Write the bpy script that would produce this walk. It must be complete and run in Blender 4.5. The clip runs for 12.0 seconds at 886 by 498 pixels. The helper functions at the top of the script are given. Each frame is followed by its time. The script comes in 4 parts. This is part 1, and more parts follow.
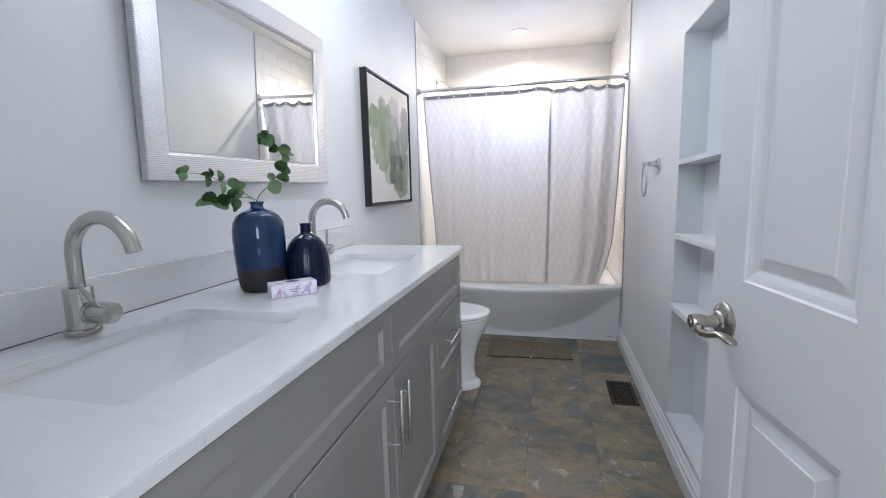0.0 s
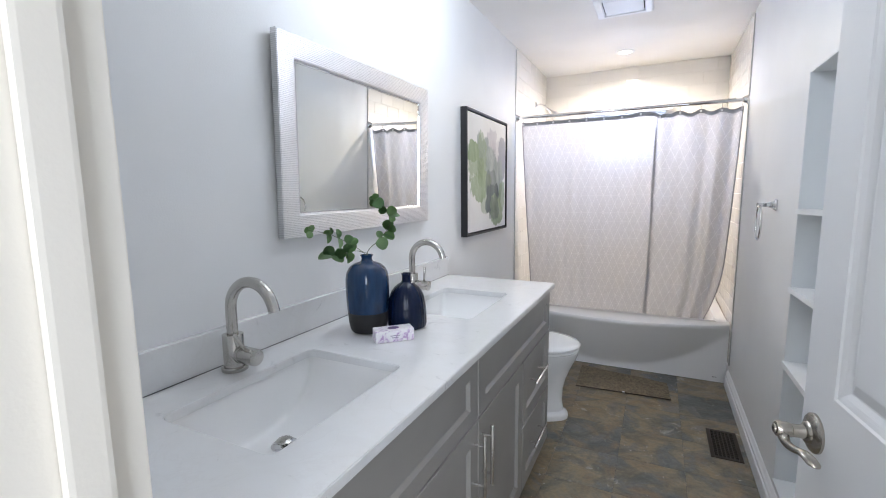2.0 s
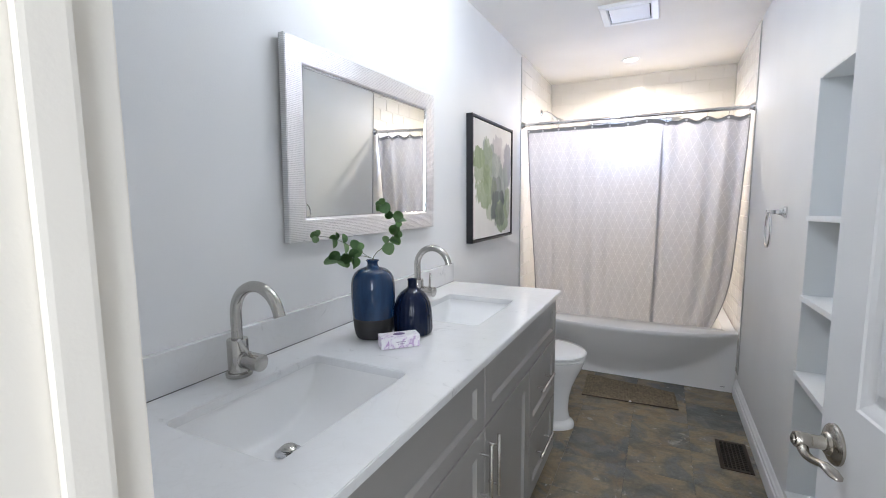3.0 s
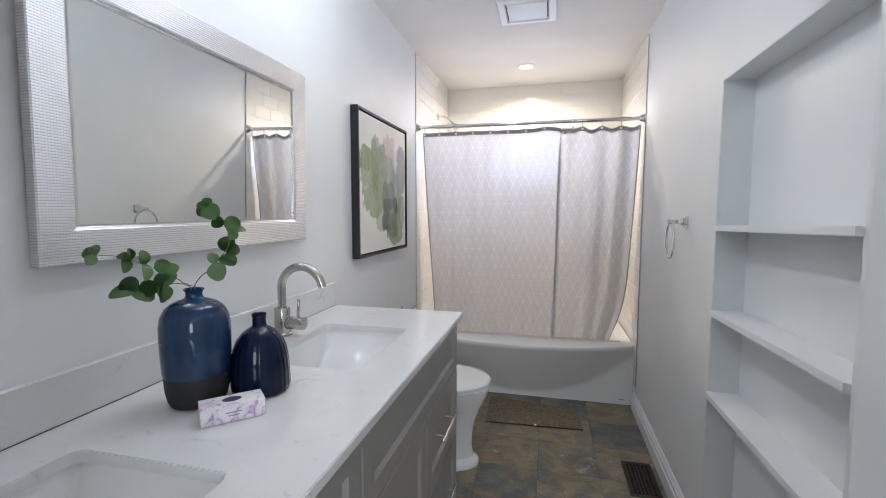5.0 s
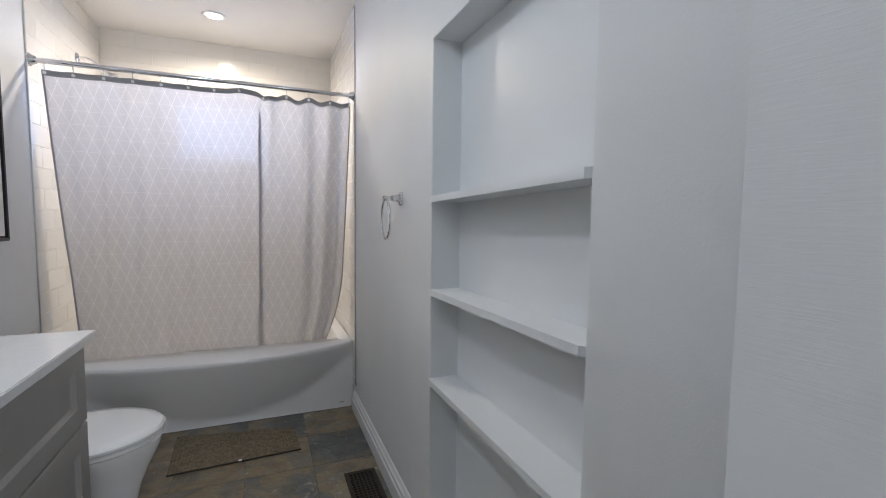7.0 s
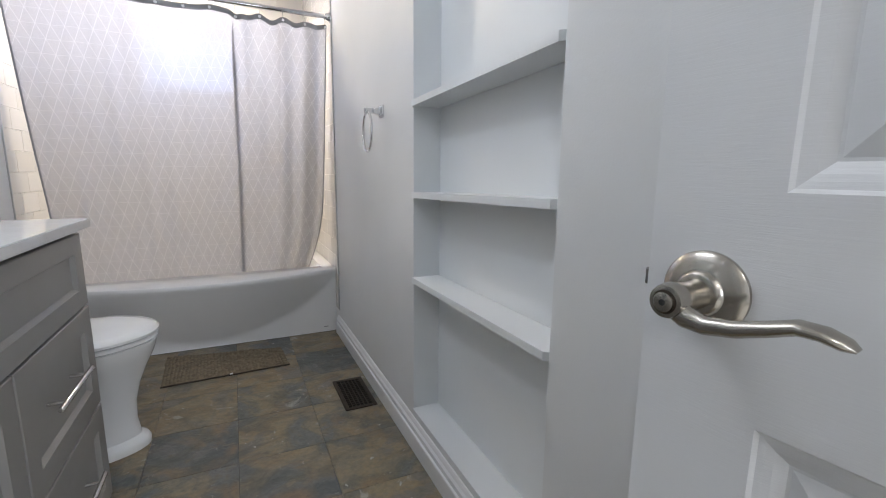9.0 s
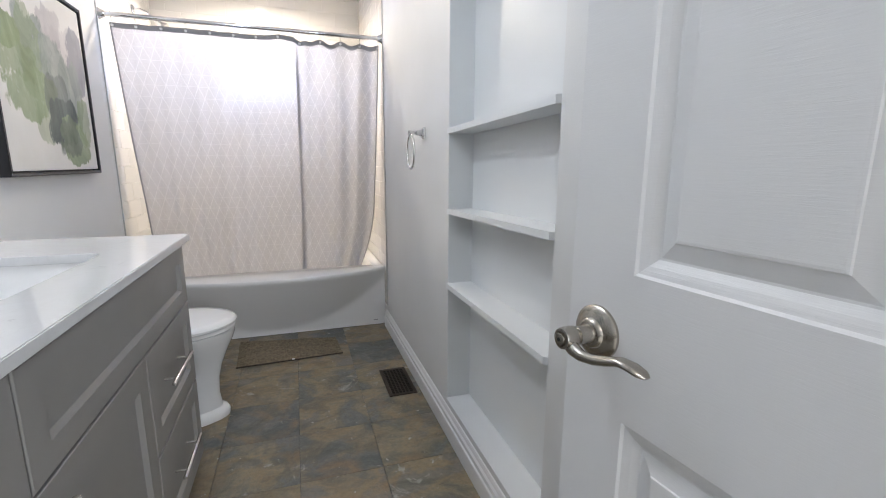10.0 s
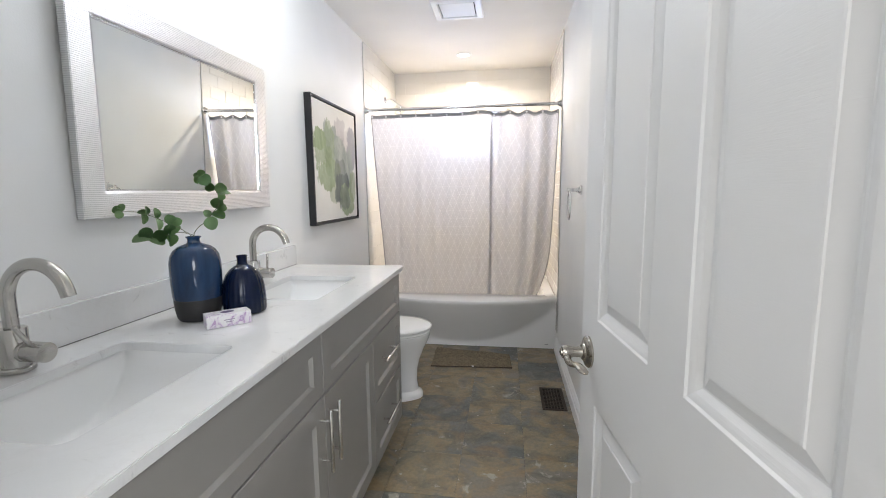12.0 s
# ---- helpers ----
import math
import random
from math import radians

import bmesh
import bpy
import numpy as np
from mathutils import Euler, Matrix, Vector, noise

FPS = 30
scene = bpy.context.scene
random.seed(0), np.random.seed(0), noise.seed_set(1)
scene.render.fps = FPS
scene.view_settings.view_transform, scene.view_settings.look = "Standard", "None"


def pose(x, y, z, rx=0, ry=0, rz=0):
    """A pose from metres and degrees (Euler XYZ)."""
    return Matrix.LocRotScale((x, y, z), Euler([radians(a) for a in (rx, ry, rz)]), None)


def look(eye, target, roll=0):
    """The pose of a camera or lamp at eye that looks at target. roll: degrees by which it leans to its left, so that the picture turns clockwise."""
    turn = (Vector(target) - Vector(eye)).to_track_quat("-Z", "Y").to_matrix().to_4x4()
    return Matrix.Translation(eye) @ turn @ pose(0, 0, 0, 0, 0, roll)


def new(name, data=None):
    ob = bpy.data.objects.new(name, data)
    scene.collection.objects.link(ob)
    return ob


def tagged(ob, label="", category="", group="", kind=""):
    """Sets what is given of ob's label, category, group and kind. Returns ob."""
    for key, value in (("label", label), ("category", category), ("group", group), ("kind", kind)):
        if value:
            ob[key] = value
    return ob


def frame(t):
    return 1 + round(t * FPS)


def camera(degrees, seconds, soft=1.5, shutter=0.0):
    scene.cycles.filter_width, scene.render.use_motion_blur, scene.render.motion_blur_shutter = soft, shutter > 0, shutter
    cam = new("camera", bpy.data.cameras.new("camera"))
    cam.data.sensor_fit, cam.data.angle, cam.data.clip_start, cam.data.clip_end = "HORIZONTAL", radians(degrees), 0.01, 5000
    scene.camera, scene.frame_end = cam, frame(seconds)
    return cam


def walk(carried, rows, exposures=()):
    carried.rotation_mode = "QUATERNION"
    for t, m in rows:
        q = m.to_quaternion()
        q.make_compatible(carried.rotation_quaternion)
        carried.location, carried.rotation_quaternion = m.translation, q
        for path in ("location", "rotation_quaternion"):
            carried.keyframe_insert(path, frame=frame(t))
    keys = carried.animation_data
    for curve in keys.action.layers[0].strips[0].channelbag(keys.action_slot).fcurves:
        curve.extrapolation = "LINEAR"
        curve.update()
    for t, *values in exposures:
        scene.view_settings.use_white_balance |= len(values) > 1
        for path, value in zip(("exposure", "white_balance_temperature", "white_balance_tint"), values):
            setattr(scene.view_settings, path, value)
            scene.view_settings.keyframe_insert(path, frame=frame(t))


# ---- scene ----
cam = camera(90.0, 12.0, soft=1.0)
EXPOSURES = [(0.0, -0.25, 5850, 13), (0.5, -0.24, 5880, 13), (1.0, -0.23, 5950, 13), (2.5, -0.24, 6120, 12), (4.3, -0.32, 6220, 12), (5.0, -0.54, 6240, 12), (5.5, -0.64, 6220, 12), (7.2, -0.76, 6180, 12),
             (8.8, -0.44, 6200, 12), (9.5, -0.28, 6250, 12), (10.5, -0.18, 6320, 12), (11.5, -0.17, 6500, 11), (12.0, -0.17, 6540, 11)]
PATH = [
    (0, (0.991, 0.523, 1.181), (0.528, 2.449, 0.909), -1.3),
    (0.5, (1.006, 0.502, 1.259), (0.29, 2.349, 0.981), -1.1),
    (1, (1.024, 0.471, 1.319), (0.215, 2.278, 1.036), -0.8),
    (1.5, (1.034, 0.454, 1.349), (0.189, 2.246, 1.075), -0.7),
    (2, (1.033, 0.452, 1.354), (0.167, 2.237, 1.097), -0.6),
    (2.5, (1.027, 0.454, 1.352), (0.145, 2.233, 1.114), -0.5),
    (4.3, (0.987, 0.604, 1.319), (0.158, 2.414, 1.135), -0.2),
    (4.5, (0.977, 0.667, 1.316), (0.211, 2.506, 1.135), -0.2),
    (5, (0.938, 0.821, 1.322), (0.474, 2.759, 1.153), 0.1),
    (5.5, (0.934, 0.932, 1.321), (0.853, 2.924, 1.166), 0.5),
    (6, (0.963, 1.045, 1.296), (1.213, 3.023, 1.145), 0.7),
    (6.5, (0.979, 1.149, 1.276), (1.524, 3.067, 1.129), 0.7),
    (7, (1.003, 1.22, 1.208), (1.754, 3.068, 1.062), 0.7),
    (7.2, (0.999, 1.226, 1.163), (1.79, 3.057, 1.016), 0.2),
    (8.8, (0.948, 1.193, 1.062), (1.787, 2.977, 0.725), 1.5),
    (9, (0.951, 1.136, 1.033), (1.789, 2.92, 0.695), 0.6),
    (9.5, (0.927, 1.04, 1.065), (1.722, 2.837, 0.692), 0.6),
    (10, (0.949, 0.931, 1.142), (1.564, 2.796, 0.763), 0.3),
    (10.5, (0.969, 0.815, 1.213), (1.362, 2.738, 0.829), -0.0),
    (11, (1.016, 0.667, 1.25), (1.13, 2.632, 0.9), -0.4),
    (11.5, (1.078, 0.528, 1.275), (0.947, 2.499, 0.964), -0.7),
    (12, (1.116, 0.424, 1.282), (0.833, 2.386, 1.021), -0.6),
]
walk(cam, [(t, look(eye, target, roll)) for t, eye, target, roll in PATH], EXPOSURES)

# ---- world and lights ----
world = bpy.data.worlds.new("sky_world")
scene.world = world
world.use_nodes = True
sky = world.node_tree.nodes.new("ShaderNodeTexSky")
sky.sky_type, sky.sun_disc = "NISHITA", False
sky.sun_elevation, sky.sun_rotation = radians(40), radians(200)
world.node_tree.links.new(sky.outputs[0], world.node_tree.nodes["Background"].inputs[0])
world.node_tree.nodes["Background"].inputs[1].default_value = 0.12


def lamp(name, kind, energy, color, m, **settings):
    data = bpy.data.lights.new(name, kind)
    data.energy, data.color = energy, color
    if kind == "AREA":
        data.shape, data.size, data.size_y = settings["shape"], settings["size"], settings["size_y"]
    else:
        data.shadow_soft_size = settings["radius"]
    if kind == "SPOT":
        data.spot_size, data.spot_blend = radians(settings["cone"]), 0.6
    ob = new(name, data)
    ob.matrix_world = m
    return ob


COOL, WARM, DAY = (0.88, 0.94, 1.0), (1.0, 0.87, 0.68), (0.47, 0.62, 1.0)
VANITY_LAMPS = [1.78, 1.98, 2.18, 2.38]
for vy in VANITY_LAMPS:
    lamp("vanity_lamp", "POINT", 5.2, COOL, pose(0.500, vy, 2.25), radius=0.035)
lamp("alcove_downlight_lamp", "SPOT", 112, WARM, pose(0.74, 4.41, 2.425), radius=0.05, cone=168)
lamp("window_daylight", "AREA", 24, DAY, pose(0.73, 5.17, 1.80, -90, 0, -12), shape="RECTANGLE", size=0.74, size_y=0.54)
# Area light added in the unseen hall as fill; no window stands behind it.
lamp("hall_fill_light", "AREA", 43, (0.88, 0.94, 1.0), pose(1.72, -1.38, 1.55, 90, 0, 30), shape="RECTANGLE", size=0.9, size_y=1.4)
lamp("hall_lamp", "AREA", 14, (1.0, 0.95, 0.88), pose(1.0, -0.55, 2.40), shape="DISK", size=0.4, size_y=0.4)


# ---- materials ----
class Mat:
    """A procedural material under construction."""

    def __init__(self, name, color=(0.8, 0.8, 0.8), rough=0.5, metal=0.0):
        self.m = bpy.data.materials.new(name)
        self.m.use_nodes = True
        self.nt = self.m.node_tree
        self.p = self.nt.nodes["Principled BSDF"]
        self.p.inputs["Base Color"].default_value = (*color, 1)
        self.p.inputs["Roughness"].default_value = rough
        self.p.inputs["Metallic"].default_value = metal
        self.tc = self.nt.nodes.new("ShaderNodeTexCoord")
        self.height = None

    def node(self, kind, **inputs):
        n = self.nt.nodes.new(kind)
        for key, value in inputs.items():
            self.put(n.inputs[key.replace("_", " ")], value)
        return n

    def put(self, socket, value):
        if isinstance(value, bpy.types.NodeSocket):
            self.nt.links.new(value, socket)
        else:
            socket.default_value = value

    def coords(self, scale=(1, 1, 1), rot=(0, 0, 0), which="Object"):
        mp = self.nt.nodes.new("ShaderNodeMapping")
        mp.inputs["Scale"].default_value, mp.inputs["Rotation"].default_value = scale, rot
        self.nt.links.new(self.tc.outputs[which], mp.inputs["Vector"])
        return mp.outputs[0]

    def noise(self, scale, detail=4, rough=0.55, vec=None, distort=0.0):
        n = self.node("ShaderNodeTexNoise", Scale=scale, Detail=detail, Roughness=rough, Distortion=distort)
        self.nt.links.new(vec if vec else self.tc.outputs["Object"], n.inputs["Vector"])
        return n.outputs["Fac"]

    def stretch(self, vec, scale):
        n = self.nt.nodes.new("ShaderNodeVectorMath")
        n.operation = "MULTIPLY"
        self.put(n.inputs[0], vec)
        n.inputs[1].default_value = scale
        return n.outputs[0]

    def ramp(self, fac, stops):
        r = self.nt.nodes.new("ShaderNodeValToRGB")
        while len(r.color_ramp.elements) < len(stops):
            r.color_ramp.elements.new(0.5)
        for e, (pos, col) in zip(r.color_ramp.elements, stops):
            e.position = pos
            e.color = (*col, 1) if isinstance(col, tuple) else (col, col, col, 1)
        self.nt.links.new(fac, r.inputs[0])
        return r.outputs[0]

    def mix(self, fac, a, b, blend="MIX"):
        n = self.nt.nodes.new("ShaderNodeMix")
        n.data_type, n.blend_type = "RGBA", blend
        for socket, value in ((n.inputs[0], fac), (n.inputs[6], a), (n.inputs[7], b)):
            if isinstance(value, tuple) and len(value) == 3:
                value = (*value, 1)
            self.put(socket, value)
        return n.outputs[2]

    def math(self, op, a, b=0.0, c=0.0):
        n = self.nt.nodes.new("ShaderNodeMath")
        n.operation = op
        for socket, value in zip(n.inputs, (a, b, c)):
            self.put(socket, value)
        return n.outputs[0]

    def color(self, socket):
        self.nt.links.new(socket, self.p.inputs["Base Color"])
        return self

    def rough(self, fac, lo, hi):
        n = self.node("ShaderNodeMapRange", To_Min=lo, To_Max=hi)
        self.nt.links.new(fac, n.inputs[0])
        self.nt.links.new(n.outputs[0], self.p.inputs["Roughness"])
        return self

    def bump(self, fac, distance, strength=1.0):
        b = self.node("ShaderNodeBump", Distance=distance, Strength=strength)
        self.nt.links.new(fac, b.inputs["Height"])
        if self.height:
            self.nt.links.new(self.height, b.inputs["Normal"])
        self.height = b.outputs[0]
        self.nt.links.new(b.outputs[0], self.p.inputs["Normal"])
        return self


def paint(name, col, rough=0.5, texture=0.0006, spread=0.04):
    """Rolled wall paint or enamel with a faint stipple and slight unevenness."""
    k = Mat(name, col, rough)
    big = k.noise(1.3, 3)
    lo, hi = tuple(c * (1 - spread) for c in col), tuple(min(1, c * (1 + spread)) for c in col)
    k.color(k.ramp(big, [(0.3, lo), (0.7, hi)]))
    k.rough(k.noise(9, 3), rough - 0.06, rough + 0.08)
    if texture:
        k.bump(k.noise(220, 2), texture, 0.5)
    return k.m


def metal(name, col, rough, grain=0.0):
    k = Mat(name, col, rough, 1.0)
    k.rough(k.noise(40, 3, vec=k.coords((1, 1, 6))), max(0.03, rough - 0.06), rough + 0.06)
    if grain:
        k.bump(k.noise(900, 1, vec=k.coords((1, 1, 0.04))), grain, 0.4)
    return k.m


WALL = paint("wall_paint", (0.76, 0.765, 0.765), 0.48)
CEILING = paint("ceiling_paint", (0.84, 0.815, 0.775), 0.75, 0.0012)
TRIM = paint("trim_enamel", (0.82, 0.825, 0.83), 0.32, 0.0002, 0.02)
CREAM = paint("cream_enamel", (0.82, 0.78, 0.705), 0.36, 0.0003, 0.02)
NICHE = paint("niche_enamel", (0.80, 0.82, 0.83), 0.38, 0.0003, 0.02)
CABINET = paint("cabinet_grey_enamel", (0.298, 0.287, 0.271), 0.36, 0.0002, 0.03)
# Near-black paint that puts the shade of gaps and hollows into the colour.
DARKGAP = paint("painted_gap_shade", (0.02, 0.0195, 0.019), 0.8)


def gloss_white(name, col, rough, ripple):
    """Fired enamel or acrylic: plain white with a clear gloss and a faint ripple."""
    k = Mat(name, col, rough)
    k.color(k.ramp(k.noise(2.5, 3), [(0.3, tuple(c * 0.985 for c in col)), (0.7, col)]))
    k.rough(k.noise(14, 3), rough * 0.8, rough * 1.4)
    k.bump(k.noise(9, 2), ripple, 0.3)
    return k.m


PORCELAIN = gloss_white("white_porcelain", (0.88, 0.88, 0.875), 0.035, 0.0004)
ACRYLIC = gloss_white("white_tub_acrylic", (0.85, 0.85, 0.855), 0.10, 0.0008)
NICKEL = metal("brushed_nickel", (0.50, 0.485, 0.455), 0.24, 0.00003)
LEVER = metal("aged_satin_nickel", (0.44, 0.41, 0.365), 0.24)
BRONZE = metal("oil_rubbed_bronze", (0.075, 0.062, 0.05), 0.42)
CHROME = metal("polished_chrome", (0.72, 0.72, 0.73), 0.07)
STEEL = metal("satin_steel", (0.70, 0.69, 0.67), 0.25)
BLACKPAINT = paint("black_lacquer", (0.014, 0.014, 0.016), 0.30, 0.0001, 0.1)
DARKGROUT = paint("floor_grout", (0.075, 0.07, 0.06), 0.9)
GROUT = paint("tile_grout", (0.80, 0.77, 0.71), 0.9)


def door_enamel():
    """White enamel over pressed wood grain."""
    k = Mat("door_enamel", (0.82, 0.825, 0.835), 0.34)
    k.color(k.ramp(k.noise(2.0, 3), [(0.3, (0.765, 0.77, 0.78)), (0.7, (0.795, 0.80, 0.81))]))
    grain = k.noise(34, 4, 0.6, k.coords((1, 1.0, 14)), 0.6)
    k.bump(grain, 0.0005, 0.4)
    k.rough(k.noise(12, 3), 0.30, 0.42)
    return k.m


DOOR = door_enamel()


def slate():
    """Slate-look floor tile: rust, olive and blue-grey clouds, pale chips, cleft relief; varies from tile to tile."""
    k = Mat("slate_tile", (0.12, 0.1, 0.08), 0.42)
    info = k.nt.nodes.new("ShaderNodeObjectInfo")
    shift = k.node("ShaderNodeVectorMath")
    shift.operation = "ADD"
    geo = k.nt.nodes.new("ShaderNodeNewGeometry")
    k.nt.links.new(geo.outputs["Position"], shift.inputs[0])
    comb = k.node("ShaderNodeCombineXYZ")
    k.nt.links.new(k.math("MULTIPLY", info.outputs["Random"], 37.0), comb.inputs[0])
    k.nt.links.new(k.math("MULTIPLY", info.outputs["Random"], 91.0), comb.inputs[1])
    k.nt.links.new(comb.outputs[0], shift.inputs[1])
    v = shift.outputs[0]
    clouds = k.noise(3.8, 8, 0.62, v, 0.5)
    tone = k.math("ADD", k.math("MULTIPLY_ADD", clouds, 2.2, -0.745), k.math("MULTIPLY_ADD", info.outputs["Random"], 0.52, -0.08))
    base = k.ramp(tone, [(0.24, (0.118, 0.125, 0.124)), (0.40, (0.190, 0.190, 0.178)), (0.47, (0.195, 0.178, 0.138)),
                         (0.58, (0.280, 0.240, 0.165)), (0.72, (0.340, 0.262, 0.155)), (0.88, (0.235, 0.215, 0.178))])
    streak = k.noise(6.5, 5, 0.55, k.stretch(v, (1.0, 1.6, 1.0)), 0.7)
    base = k.mix(k.ramp(streak, [(0.46, 0.0), (0.66, 0.55)]), base, (0.092, 0.084, 0.068))
    rust = k.noise(5, 5, 0.55, v, 1.0)
    base = k.mix(k.ramp(rust, [(0.52, 0.0), (0.68, 0.62)]), base, (0.34, 0.225, 0.110))
    chips = k.noise(7.5, 7, 0.68, v, 0.8)
    base = k.mix(k.ramp(chips, [(0.61, 0.0), (0.66, 0.75)]), base, (0.50, 0.475, 0.41))
    specks = k.noise(30, 3, 0.5, v, 0.5)
    base = k.mix(k.ramp(specks, [(0.70, 0.0), (0.74, 0.85)]), base, (0.62, 0.60, 0.54))
    grain = k.noise(60, 4, 0.6, v)
    base = k.mix(k.ramp(grain, [(0.35, 0.0), (0.75, 0.35)]), base, (0.07, 0.065, 0.056))
    k.color(base)
    k.rough(streak, 0.30, 0.52)
    k.bump(k.noise(14, 8, 0.65, v, 1.2), 0.008, 0.7)
    return k.m


SLATE = slate()


def quartz():
    """White quartz with soft grey flecks and veins."""
    k = Mat("white_quartz", (0.80, 0.80, 0.80), 0.14)
    flecks = k.noise(7, 8, 0.7, k.coords((1, 1.5, 1)), 1.4)
    veins = k.noise(2.3, 6, 0.6, k.coords((1.4, 1, 1)), 2.4)
    base = k.ramp(flecks, [(0.36, (0.735, 0.74, 0.745)), (0.62, (0.715, 0.718, 0.72)), (0.70, (0.54, 0.54, 0.55))])
    base = k.mix(k.ramp(veins, [(0.49, 0.0), (0.50, 0.13), (0.52, 0.0)]), base, (0.56, 0.55, 0.54))
    k.color(base)
    k.rough(k.noise(20, 3), 0.06, 0.13)
    return k.m


QUARTZ = quartz()


def mosaic_silver():
    """Silver-leaf mirror frame pressed with rows of tiny tesserae."""
    k = Mat("mosaic_silver", (0.72, 0.72, 0.73), 0.3, 0.95)
    sep = k.node("ShaderNodeSeparateXYZ")
    k.nt.links.new(k.tc.outputs["Object"], sep.inputs[0])

    def bead(coord, size):
        f = k.math("SUBTRACT", k.math("FRACT", k.math("DIVIDE", coord, size)), 0.5)
        return k.math("SUBTRACT", 1.0, k.math("POWER", k.math("ABSOLUTE", k.math("MULTIPLY", f, 2.0)), 3.0))

    row, col = bead(sep.outputs[2], 0.0054), bead(sep.outputs[1], 0.0058)
    relief = k.math("MULTIPLY", k.math("POWER", row, 0.7), k.math("MULTIPLY_ADD", col, 0.25, 0.75))
    k.color(k.ramp(relief, [(0.1, (0.46, 0.46, 0.475)), (0.55, (0.66, 0.66, 0.675)), (0.9, (0.76, 0.76, 0.77))]))
    k.bump(relief, 0.0014, 0.6)
    k.rough(k.noise(60, 2), 0.24, 0.42)
    return k.m


MOSAIC = mosaic_silver()


def mirror_glass():
    return Mat("mirror_silvering", (0.80, 0.82, 0.80), 0.004, 1.0).m


MIRROR = mirror_glass()


def wall_tile():
    k = Mat("glazed_white_tile", (0.80, 0.765, 0.71), 0.12)
    info = k.nt.nodes.new("ShaderNodeObjectInfo")
    k.color(k.ramp(info.outputs["Random"], [(0.0, (0.78, 0.75, 0.70)), (1.0, (0.82, 0.79, 0.74))]))
    k.bump(k.noise(14, 2), 0.0012, 0.4)
    return k.m


TILE = wall_tile()


def fabric():
    """Thin grey woven polyester with a printed net of white triangles; light passes through it."""
    k = Mat("curtain_fabric", (0.4, 0.4, 0.4), 0.85)
    sep = k.node("ShaderNodeSeparateXYZ")
    k.nt.links.new(k.tc.outputs["UV"], sep.inputs[0])
    u, v = sep.outputs[0], sep.outputs[1]
    a, h = 0.061, 0.064

    def line(coord, width):
        f = k.math("FRACT", coord)
        d = k.math("ABSOLUTE", k.math("SUBTRACT", f, 0.5))
        return k.math("GREATER_THAN", d, 0.5 - width)

    up = k.math("ADD", k.math("DIVIDE", u, a), k.math("DIVIDE", v, 2 * h))
    dn = k.math("SUBTRACT", k.math("DIVIDE", u, a), k.math("DIVIDE", v, 2 * h))
    net = k.math("MAXIMUM", k.math("MAXIMUM", line(up, 0.022), line(dn, 0.022)), k.math("MULTIPLY", line(k.math("DIVIDE", v, h), 0.016), 0.7))
    weave = k.noise(350, 2)
    grey = k.ramp(weave, [(0.3, (0.50, 0.49, 0.505)), (0.7, (0.60, 0.59, 0.605))])
    col = k.mix(k.math("MULTIPLY", net, 0.50), grey, (0.84, 0.83, 0.83))
    k.color(col)
    k.bump(weave, 0.0006, 0.4)
    tr = k.node("ShaderNodeBsdfTranslucent")
    k.nt.links.new(col, tr.inputs[0])
    clear = k.node("ShaderNodeBsdfTransparent")
    m1, m2 = k.node("ShaderNodeMixShader", Fac=0.5), k.node("ShaderNodeMixShader", Fac=0.024)
    k.nt.links.new(k.p.outputs[0], m1.inputs[1])
    k.nt.links.new(tr.outputs[0], m1.inputs[2])
    k.nt.links.new(m1.outputs[0], m2.inputs[1])
    k.nt.links.new(clear.outputs[0], m2.inputs[2])
    k.nt.links.new(m2.outputs[0], k.nt.nodes["Material Output"].inputs[0])
    return k.m


FABRIC = fabric()


def band_fabric():
    k = Mat("curtain_header_band", (0.31, 0.31, 0.32), 0.8)
    k.bump(k.noise(300, 2), 0.0008, 0.4)
    return k.m


BAND = band_fabric()


# ---- building helpers ----
def finish(name, bm, material, smooth=False):
    me = bpy.data.meshes.new(name)
    bmesh.ops.recalc_face_normals(bm, faces=bm.faces)
    bm.to_mesh(me)
    bm.free()
    me.materials.append(material)
    if smooth:
        for p in me.polygons:
            p.use_smooth = True
        me.set_sharp_from_angle(angle=radians(38))
    return me


def part(name, bm, material, parent=None, label="", smooth=False):
    ob = new(name, finish(name, bm, material, smooth))
    ob.parent = parent
    return tagged(ob, label)


def thing(name, label, category, group="", kind="", at=None):
    ob = new(name)
    ob.empty_display_size = 0.05
    if at is not None:
        ob.matrix_world = at
    return tagged(ob, label, category, group, kind)


def slab(bm, x0, x1, y0, y1, z0, z1, bevel=0.0, seg=2):
    vs = bmesh.ops.create_cube(bm, size=1.0, matrix=Matrix.LocRotScale(((x0 + x1) / 2, (y0 + y1) / 2, (z0 + z1) / 2), None, (x1 - x0, y1 - y0, z1 - z0)))["verts"]
    if bevel:
        es = list({e for v in vs for e in v.link_edges})
        bmesh.ops.bevel(bm, geom=es, offset=bevel, segments=seg, affect="EDGES", profile=0.7)
    return bm


def block(x0, x1, y0, y1, z0, z1, bevel=0.0, seg=2):
    return slab(bmesh.new(), x0, x1, y0, y1, z0, z1, bevel, seg)


def skin(bm, rings, closed=True, caps=(True, True)):
    """Bridges rings of points into a surface."""
    rows = [[bm.verts.new(p) for p in ring] for ring in rings]
    n = len(rows[0])
    for a, b in zip(rows, rows[1:]):
        for i in range(n if closed else n - 1):
            j = (i + 1) % n
            bm.faces.new((a[i], a[j], b[j], b[i]))
    if closed and caps[0]:
        bm.faces.new(rows[0][::-1])
    if closed and caps[1]:
        bm.faces.new(rows[-1])
    return bm


